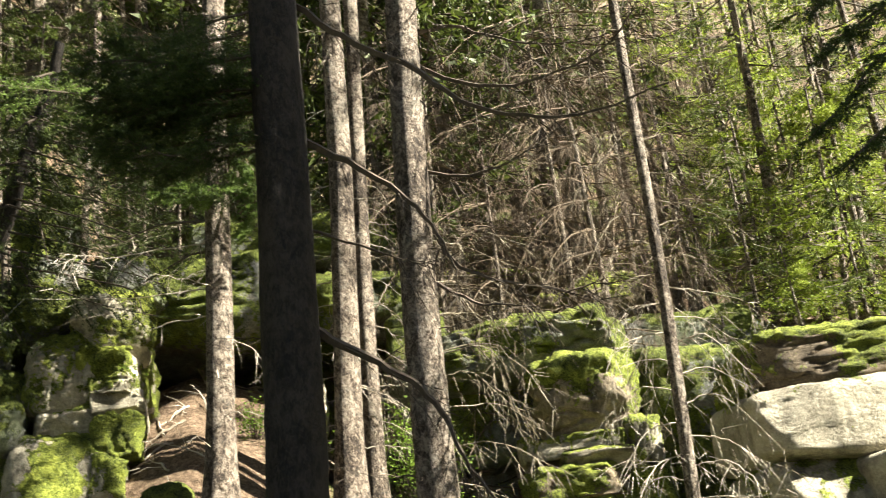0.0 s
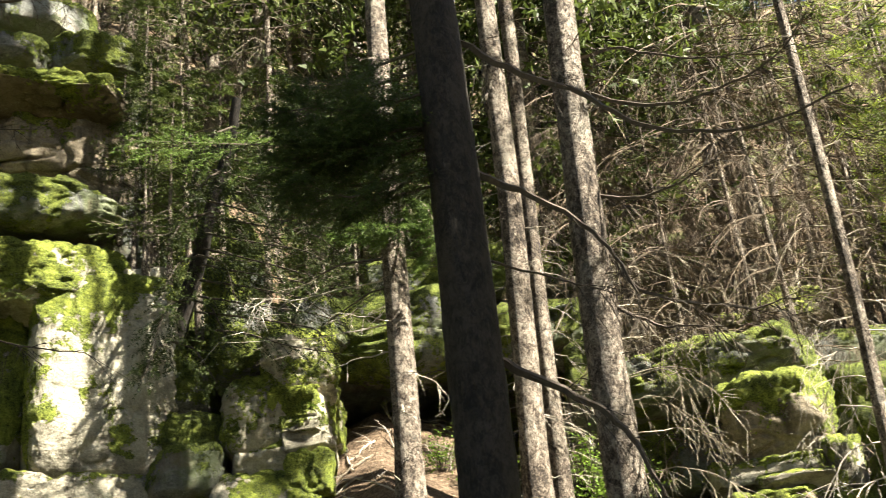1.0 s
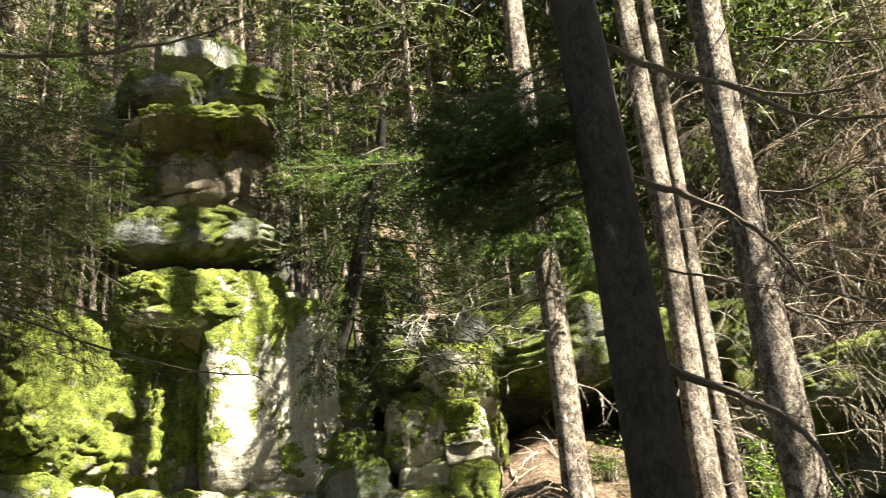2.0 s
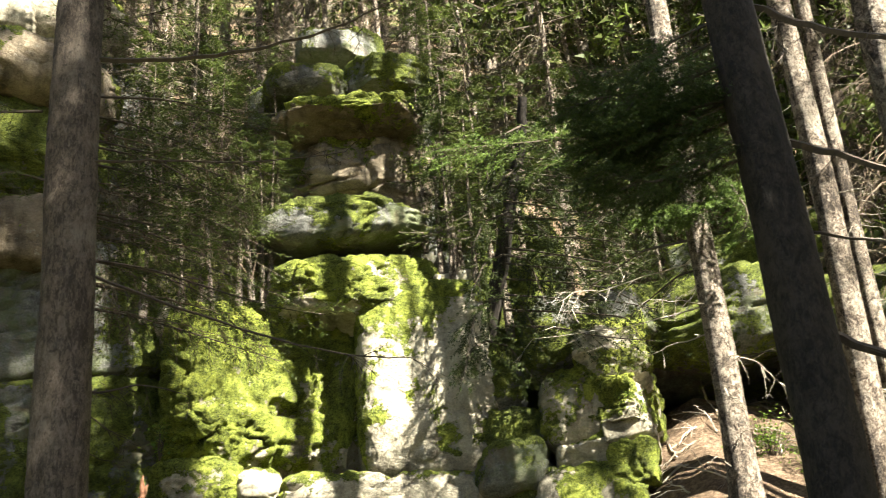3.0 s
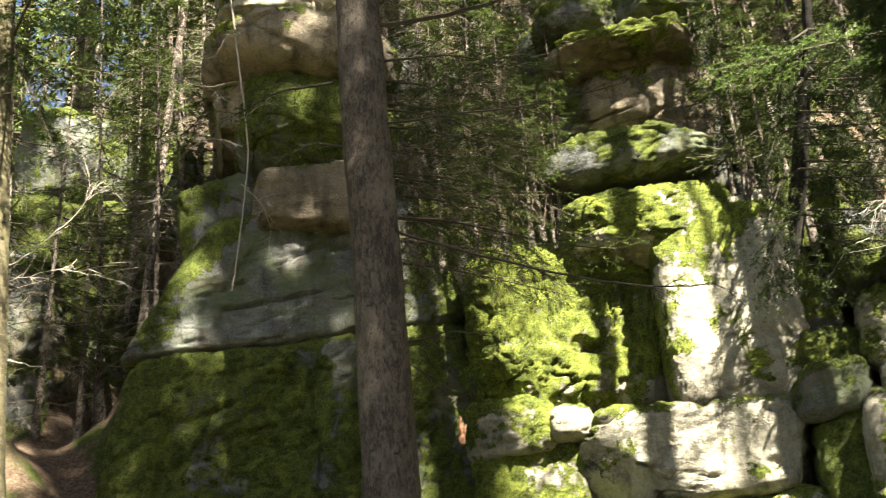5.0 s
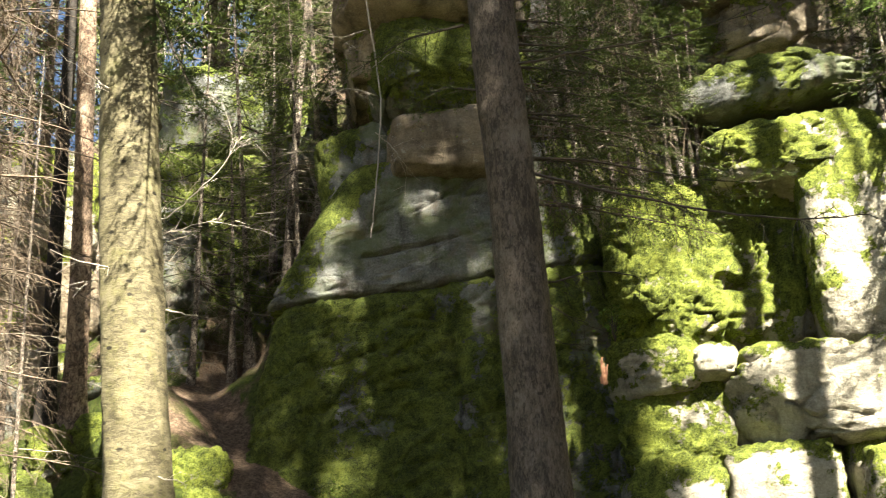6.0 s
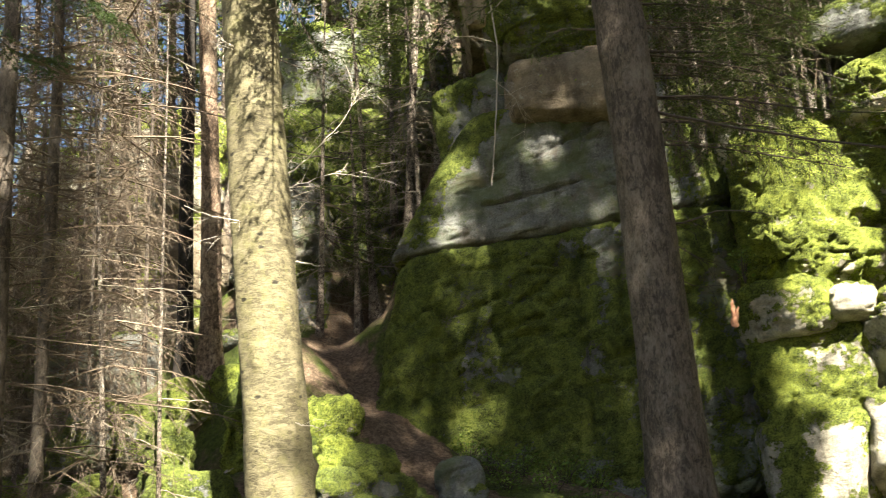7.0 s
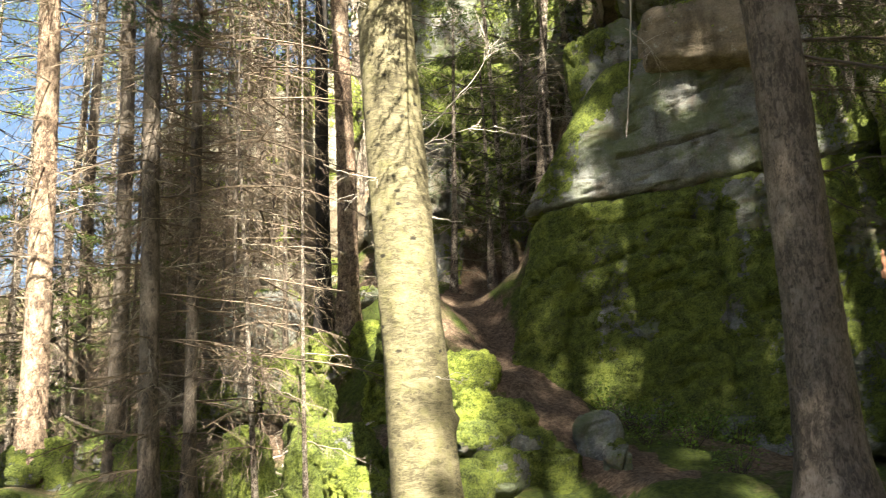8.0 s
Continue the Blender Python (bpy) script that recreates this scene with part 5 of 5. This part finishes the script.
for el in (21.6, 22.8, 20.4, 24.6, 26.8, 29.4):
    bough(TREE_G, [(47.4, el + 1.0), (45.0, el + 0.6), (41.5 - rng.uniform(0, 2), el - 0.2), (38.0 - rng.uniform(0, 4), el - rng.uniform(0.6, 2.0))], 8.1, rng, 0.008, DEAD_BROWN, twigs=34, tl=0.4, hang=0.7, sub=4, d1=8.8)
bough(TREE_G, [(47.4, 17.0), (45.5, 16.6), (43.0, 17.2), (40.5, 16.4)], 8.1, rng, 0.008, twigs=10, tl=0.25)
survey(END)
bough(TREE_H, [(67.2, 16.6), (66.0, 16.2), (65.0, 16.1), (64.0, 15.9)], 7.6, rng, 0.012, DEAD_PALE, twigs=0, label="short bleached branch stub")
bough(TREE_H, [(67.2, 20.5), (66.3, 20.8), (64.2, 22.4), (62.5, 24.1), (61.7, 25.6)], 7.6, rng, 0.009, DEAD_PALE, twigs=12, tl=0.3, hang=0.0)
bough(TREE_H, [(67.2, 20.0), (66.1, 20.3), (63.3, 21.1), (61.0, 20.6)], 7.6, rng, 0.007, DEAD_PALE, twigs=8, tl=0.25, hang=0.2)


def fir_bough(tree, way, d, rng, d1=None, r=0.014, twigs=26, per=60, reach=0.3, mat=NEEDLE_FIR, hang=0.25, nl=0.024, nw=0.002):
    """A living fir bough: side twigs, their own twigs, and combed needles on all of them."""
    d1 = d if d1 is None else d1
    w, g = Soup(), Soup()
    pts = np.array([P(az, el, d + (d1 - d) * k / (len(way) - 1)) for k, (az, el) in enumerate(way)])
    s, k = np.linspace(0, 1, 24), np.linspace(0, 1, len(pts))
    p = np.stack([np.interp(s, k, pts[:, c]) for c in range(3)], 1)
    for _ in range(3):
        p[1:-1] = (p[:-2] + p[1:-1] * 2 + p[2:]) / 4
    tube(w, p, np.linspace(r, r * 0.25, 24), 5)
    L = np.linalg.norm(np.diff(p, axis=0), axis=1).sum()
    for k in range(twigs):
        s = 0.08 + 0.92 * (k + rng.uniform(0, 0.9)) / twigs
        x = min(s, 0.998) * 23
        i = int(x)
        o = p[i] + (p[i + 1] - p[i]) * (x - i)
        ax = p[i + 1] - p[i]
        ax /= np.linalg.norm(ax)
        sd = np.cross(ax, (0, 0, 1.0))
        sd /= np.linalg.norm(sd) + 1e-9
        tl = min(L * reach * 0.55, 0.5) * (1.1 - 0.75 * s) * rng.uniform(0.6, 1.2) + 0.05
        q = ax * 0.75 + sd * (1 if k % 2 else -1) * rng.uniform(0.5, 1.0) + np.array((0, 0, rng.uniform(-1.0, 0.35) * hang))
        q /= np.linalg.norm(q)
        tp = bend(o, o + q * tl, 0.05, rng, 5)
        tube(w, tp, np.linspace(0.003, 0.001, 5), 3)
        needles(g, tp, q, rng, max(int(per * 0.4), int(tl / 0.011)), nl, nw)
        for j in range(max(2, int(tl / 0.045))):
            o2 = tp[min(3, 1 + int(rng.integers(0, 4)))] + q * rng.uniform(0, tl * 0.2)
            q2 = q + np.cross(q, (0, 0, 1.0)) * (1 if j % 2 else -1) * rng.uniform(0.5, 0.9) + np.array((0, 0, rng.uniform(-0.9, 0.3) * hang))
            q2 /= np.linalg.norm(q2)
            e2 = o2 + q2 * tl * rng.uniform(0.2, 0.45)
            needles(g, np.stack([o2, (o2 + e2) / 2, e2]), q2, rng, max(int(per * 0.3), int(np.linalg.norm(e2 - o2) / 0.011)), nl, nw)
    nw_ = sum(len(f) for f in w.f)
    w.add(np.concatenate(g.v), np.concatenate(g.f))
    v, f = np.concatenate(w.v) - np.array(tree.location), np.concatenate(w.f)
    return part("fir_bough", mesh_from("fir_bough", v, f, [DEAD_DARK, mat], False, (np.arange(len(f)) >= nw_).astype(int)), tree, "living bough with dark green needles")


rng = np.random.default_rng(5)
survey(START)
fir_bough(TREE_A, [(12.7, 29.8), (17.0, 28.9), (20.5, 29.0), (24.5, 29.1), (28.8, 29.0)], 8.5, rng, 7.9, twigs=60, per=60, reach=0.38, nl=0.026, nw=0.0034, mat=YOUNG_FIR, hang=0.4)
fir_bough(TREE_B, [(8.5, 29.6), (12.4, 29.6), (16.4, 28.7), (19.8, 29.0)], 6.0, rng, 5.8, twigs=80, per=130, reach=0.5)
fir_bough(TREE_A, [(12.6, 26.0), (11.6, 25.0), (12.8, 24.1), (14.7, 24.1), (15.9, 24.2)], 8.5, rng, 8.0, twigs=60, per=120, reach=0.55, nl=0.026, nw=0.0034, mat=YOUNG_FIR)
fir_bough(TREE_B, [(8.5, 29.8), (12.3, 28.9), (14.7, 28.8), (17.5, 28.4), (20.2, 28.1)], 6.0, rng, 5.9, twigs=80, per=130, reach=0.6, hang=0.6)
fir_bough(TREE_B, [(8.5, 31.8), (13.0, 31.0), (15.3, 30.8), (18.0, 31.0), (20.6, 30.6)], 6.0, rng, 5.7, twigs=80, per=130, reach=0.6, hang=0.6)
fir_bough(TREE_B, [(8.5, 27.0), (13.1, 26.8), (15.7, 25.9), (18.9, 27.0)], 6.0, rng, 5.7, twigs=60, per=120, reach=0.6, hang=0.5)
fir_bough(TREE_A, [(12.6, 26.5), (10.9, 25.4), (10.1, 23.5), (10.8, 22.2)], 8.5, rng, 8.0, twigs=60, per=120, reach=0.5, nl=0.026, nw=0.0034, mat=YOUNG_FIR)
fir_bough(TREE_B, [(8.5, 30.5), (13.0, 29.9), (17.0, 27.8), (19.5, 26.6)], 6.0, rng, 6.3, twigs=70, per=120, reach=0.6, hang=0.6)
for k in range(8):
    el = 25.2 + k * 1.05
    fir_bough(TREE_B, [(8.6, el + 1.5), (12.5, el + 0.8), (15.5, el + rng.uniform(-0.5, 0.5)), (17.5 + rng.uniform(0, 3), el - rng.uniform(0, 1.2))], 6.0, rng, 6.2 + rng.uniform(0, 0.8), twigs=46, per=60, reach=0.65, hang=0.8)
TREE_R = tall_tree(-31.5, 5.6, 0.14, BARK_SHADED, "dark spruce beside the path with low needled boughs", 19, seed=41, stubs=0, crown=13.0, crown_size=0.5)
for way in ([(-31, 27.5), (-28.6, 26.4), (-26.1, 26.0), (-23.8, 24.0), (-22.4, 23.4)], [(-31, 29.5), (-28, 28.6), (-25.5, 27.8), (-23.8, 27.3)], [(-31, 24.5), (-27.7, 23.2), (-25.4, 22.4), (-23.6, 21.3)], [(-31, 31.5), (-28, 31), (-25.4, 30.4), (-24, 29.6)]):
    fir_bough(TREE_R, way, 5.6, rng, 5.2, twigs=40, per=110, reach=0.5, hang=0.5)
survey(END)
TREE_L = tall_tree(93.5, 7.5, 0.15, BARK_SHADED, "dark spruce with low needled boughs", 18, seed=43, stubs=0, crown=8.0)
fir_bough(TREE_L, [(92, 31.0), (85.5, 29.5), (81.6, 26.6), (79.7, 26.4)], 7.5, rng, 7.8, twigs=44, per=100, reach=0.4, hang=0.5)
fir_bough(TREE_L, [(92, 32.0), (84.0, 31.8), (78.2, 30.2), (76.2, 29.0)], 7.5, rng, 7.0, twigs=50, per=100, reach=0.45, hang=0.5)
fir_bough(TREE_H, [(67.6, 33.5), (66.9, 32.4), (65.4, 29.7), (64.2, 27.6)], 7.6, rng, 7.2, twigs=44, per=90, reach=0.5, hang=0.6)

# boughs added above the view, towards the sun, to shade the fir trunk
for high, side, out in ((5.4, -106, 2.2), (5.9, -98, 2.2), (6.4, -118, 2.0), (6.0, -104, 1.6), (6.9, -105, 2.2)):
    o = np.array(TREE_H.location) + np.array((0, 0, high))
    o[:2] += np.array(TREE_H.children[0].data.vertices[-1].co[:2]) * high / 28
    dx, dy = o[0] - P.origin[0], o[1] - P.origin[1]
    az0, d0 = math.degrees(math.atan2(-dx, dy)), math.hypot(dx, dy)
    e = o + out * np.array((-math.sin(radians(side)), math.cos(radians(side)), -0.25))
    ex, ey = e[0] - P.origin[0], e[1] - P.origin[1]
    az1, d1 = math.degrees(math.atan2(-ex, ey)), math.hypot(ex, ey)
    fir_bough(TREE_H, [(az0, math.degrees(math.atan2(o[2] - EYE, d0))), (az1, math.degrees(math.atan2(e[2] - EYE, d1)))], d0, rng, d1, twigs=40, per=40, reach=0.6, hang=0.5, nl=0.03, nw=0.005)

survey(MIDDLE)
# the bleached sapling that hangs down over the block, and the leaning dark one on the pillar
def pole(name, way, d, r0, r1, mat, label, d1=None):
    d1 = d if d1 is None else d1
    pts = np.array([P(az, el, d + (d1 - d) * k / (len(way) - 1)) for k, (az, el) in enumerate(way)])
    ob = thing(name, pts[-1], label, "tree")
    w = Soup()
    s, k = np.linspace(0, 1, 40), np.linspace(0, 1, len(pts))
    p = np.stack([np.interp(s, k, pts[:, c]) for c in range(3)], 1)
    for _ in range(6):
        p[1:-1] = (p[:-2] + p[1:-1] * 2 + p[2:]) / 4
    p[1:-1] += np.random.default_rng(3).normal(0, 0.003, p[1:-1].shape)
    tube(w, p, np.linspace(r0, r1, 40), 10)
    part("trunk", w.mesh("trunk", mat, True, shift=ob.location), ob)
    return ob


SAP = pole("dead_sapling", [(56.3, 37.6), (55.7, 34.3), (55.1, 30.3), (54.7, 27.2), (55.2, 23.0), (55.7, 19.7)], 10.5, 0.013, 0.006, DEAD_PALE, "thin bleached dead sapling hanging over the rock", 10.4)
for way in ([(55.5, 31.0), (57.5, 30.5), (59.0, 31.0)], [(55.1, 27.5), (57.0, 28.0), (58.4, 27.2)], [(55.2, 25.5), (54.0, 24.6), (53.4, 23.0)], [(55.2, 29), (53.5, 30), (52.8, 31)]):
    bough(SAP, way, 10.4, rng, 0.006, DEAD_PALE, twigs=8, tl=0.3, hang=0.3)
LEAN = pole("leaning_spruce", [(19.9, 31.5), (20.4, 28.8), (21.4, 26.2), (22.3, 23.0), (23.4, 19.5), (25.0, 15.0)], 9.9, 0.05, 0.11, BARK_SHADED, "dark leaning spruce growing out of a rock cleft", 10.9)
for el in np.linspace(18.5, 30, 6):
    az = np.interp(el, (15, 19.5, 23, 26.2, 28.8, 31.5), (25, 23.4, 22.3, 21.4, 20.4, 19.9))
    for s in (-1, 1):
        fir_bough(LEAN, [(az, el), (az + s * rng.uniform(0.8, 1.6), el - 0.4), (az + s * rng.uniform(1.4, 2.6), el - rng.uniform(1.5, 3.2))], 9.9, rng, 9.6, twigs=22, per=24, reach=0.9, mat=NEEDLE_SHADED, hang=1.3, nl=0.03, nw=0.005)

for k in range(12):
    el = 18.0 + 0.85 * k
    fir_bough(LEAN, [(22.6 - 0.12 * k, el + 1.2), (20.5 - rng.uniform(0, 1.5), el + 0.8), (17.5 - rng.uniform(0, 2.5), el), (15.0 - rng.uniform(0, 2.5), el - rng.uniform(0.6, 2.0))], 9.9, rng, 9.4, twigs=22, per=24, reach=0.5, mat=NEEDLE_SHADED, hang=1.1, nl=0.026, nw=0.0042)

# needled boughs that hang before the cliff
for way, d0 in (([(47.0, 26.0), (43.5, 25.2), (40.0, 24.0), (37.0, 22.6)], 8.2), ([(47.0, 29.5), (43.0, 29.0), (39.5, 27.4), (37.5, 26.2)], 8.2), ([(47.0, 23.6), (43.0, 23.2), (39.0, 22.0), (35.5, 21.0), (33.0, 20.6)], 8.2),
                ([(47.0, 32.0), (42.0, 32.2), (38.0, 31.2), (35.0, 30.5)], 8.2), ([(49.5, 31.0), (53.0, 30.5), (56.0, 29.0)], 8.2), ([(49.0, 27.5), (51.0, 27.8), (53.0, 26.8)], 8.2)):
    fir_bough(TREE_G, way, d0, rng, d0 + 0.8, twigs=26, per=34, reach=0.55, mat=NEEDLE, hang=0.7, nl=0.032, nw=0.003)
for k in range(9):
    el = 18.5 + 1.25 * k
    fir_bough(TREE_G, [(47.0, el + 2.6), (44.0, el + 2.2), (41.0 - rng.uniform(0, 2), el + 1.2), (38.0 - rng.uniform(0, 4), el - rng.uniform(0, 1.6))], 8.2, rng, 9.6, twigs=24, per=24, reach=0.6, mat=NEEDLE, hang=1.1, nl=0.026, nw=0.0042)
survey(START)
for k in range(7):
    el = 21 + 1.6 * k
    fir_bough(TREE_A, [(12.8, el), (14.5 + rng.uniform(0, 2), el - 0.2), (16.5 + rng.uniform(0, 4), el - rng.uniform(0.2, 2.2))], 8.6, rng, 9.0, twigs=14, per=24, reach=0.6, mat=NEEDLE_SHADED, hang=0.9, nl=0.03, nw=0.003)


# ---- small things ----
def bush(az, d, w, h, label, n=420, leaf=0.035, mat=LEAF, z=None):
    b = base_at(az, d)
    if z is not None:
        b[2] = z
    ob = thing("bush", b, label, "bush")
    g, st = Soup(), Soup()
    r = np.random.default_rng(int(az * 10) + 500)
    for _ in range(26):
        e = np.array((r.normal(0, w * 0.4), r.normal(0, w * 0.3), h * r.uniform(0.4, 1.1)))
        p = bend((0, 0, -0.1), e, -0.1, r, 5, 0.1)
        tube(st, p, np.linspace(0.005, 0.001, 5), 3)
        for _ in range(n // 26):
            o = p[r.integers(2, 5)] + r.normal(0, 0.06, 3)
            u = r.normal(0, 1, 3) * np.array((1, 1, 0.5))
            u /= np.linalg.norm(u)
            v = np.cross(u, r.normal(0, 1, 3) * 0.5 + np.array((0, 0, 1.0)))
            v /= np.linalg.norm(v) + 1e-9
            s = leaf * r.uniform(0.6, 1.3)
            g.add(np.stack([o, o + u * s * 0.5 + v * s * 0.32, o + u * s, o + u * s * 0.5 - v * s * 0.32]), [[0, 1, 2], [0, 2, 3]])
    part("stem", st.mesh("stem", DEAD_DARK), ob)
    tagged(part("foliage", g.mesh("foliage", mat), ob), kind="stuff")
    return ob


bush(3.0, 9.9, 0.55, 0.95, "low leafy bush with small glossy green leaves", 1500)
bush(4.6, 10.2, 0.5, 0.8, "low leafy bush with small glossy green leaves", 1100)
bush(1.2, 10.0, 0.45, 0.7, "low leafy bush with small glossy green leaves", 900)
bush(11.0, 10.4, 0.4, 0.35, "patch of low green herbs beside the trunk", 500)
bush(9.0, 10.2, 0.4, 0.4, "patch of low green herbs beside the trunk", 500)
survey(END)
for az, d in ((55.5, 10.4), (53.8, 10.4), (51.5, 10.2), (56.6, 10.6), (49.8, 10.2), (46.2, 10.2), (54.6, 9.7), (52.4, 9.6), (50.0, 8.9)):
    bush(az, d, 0.35, 0.24, "low dark green herbs at the foot of the block", 300, 0.034)
survey(MIDDLE)
bush(42.2, 10.3, 0.12, 0.25, "small sunlit green sprig in a rock crack", 120, 0.04, z=P(0, 13.6, 10.3)[2])
bush(16.0, 10.0, 0.15, 0.3, "small green sprig growing from the rock", 120, 0.04, z=P(0, 13.2, 10.0)[2])

# sticks on the ground
survey(START)
rng = np.random.default_rng(12)
for k in range(34):
    az, d = (rng.uniform(9.5, 16.5), rng.uniform(9.2, 12.2)) if k < 20 else (rng.uniform(66, 80), rng.uniform(9, 12.5))
    b0 = base_at(az, d)
    ang, L = rng.uniform(0, 6.28), rng.uniform(0.4, 1.3)
    e = b0 + np.array((math.cos(ang) * L, math.sin(ang) * L * 0.6, 0))
    e[2] = float(ground_z(e[0], e[1])) + rng.uniform(0.02, 0.14)
    ob = thing("fallen_stick", b0, "dry fallen stick on the brown litter", "stick", "fallen sticks")
    w = Soup()
    dead_branch(w, [b0 + np.array((0, 0, 0.015)), (b0 + e) / 2 + np.array((0, 0, 0.05)), e], rng, 0.012, 5, 0.25, 0.1, 1, 5, 0.004)
    part("stick", w.mesh("stick", DEAD_PALE if k % 3 else DEAD, shift=b0), ob)

survey(MIDDLE)
ob = thing("rotten_wood", P(43.0, 11.2, 10.25), "reddish rotten wood wedged in the rock crack", "wood")
rng = np.random.default_rng(8)
for k in range(5):
    w = Soup()
    o = P(42.85 + 0.09 * k, 10.9, 10.2) + rng.normal(0, 0.008, 3)
    tube(w, bend(o, o + np.array((rng.normal(0, 0.02), rng.normal(0, 0.02), rng.uniform(0.15, 0.36))), 0.0, rng, 5, 0.1), np.array((0.02, 0.024, 0.02, 0.015, 0.004)), 6)
    part("splinter", w.mesh("splinter", ROTTEN, shift=ob.location), ob)
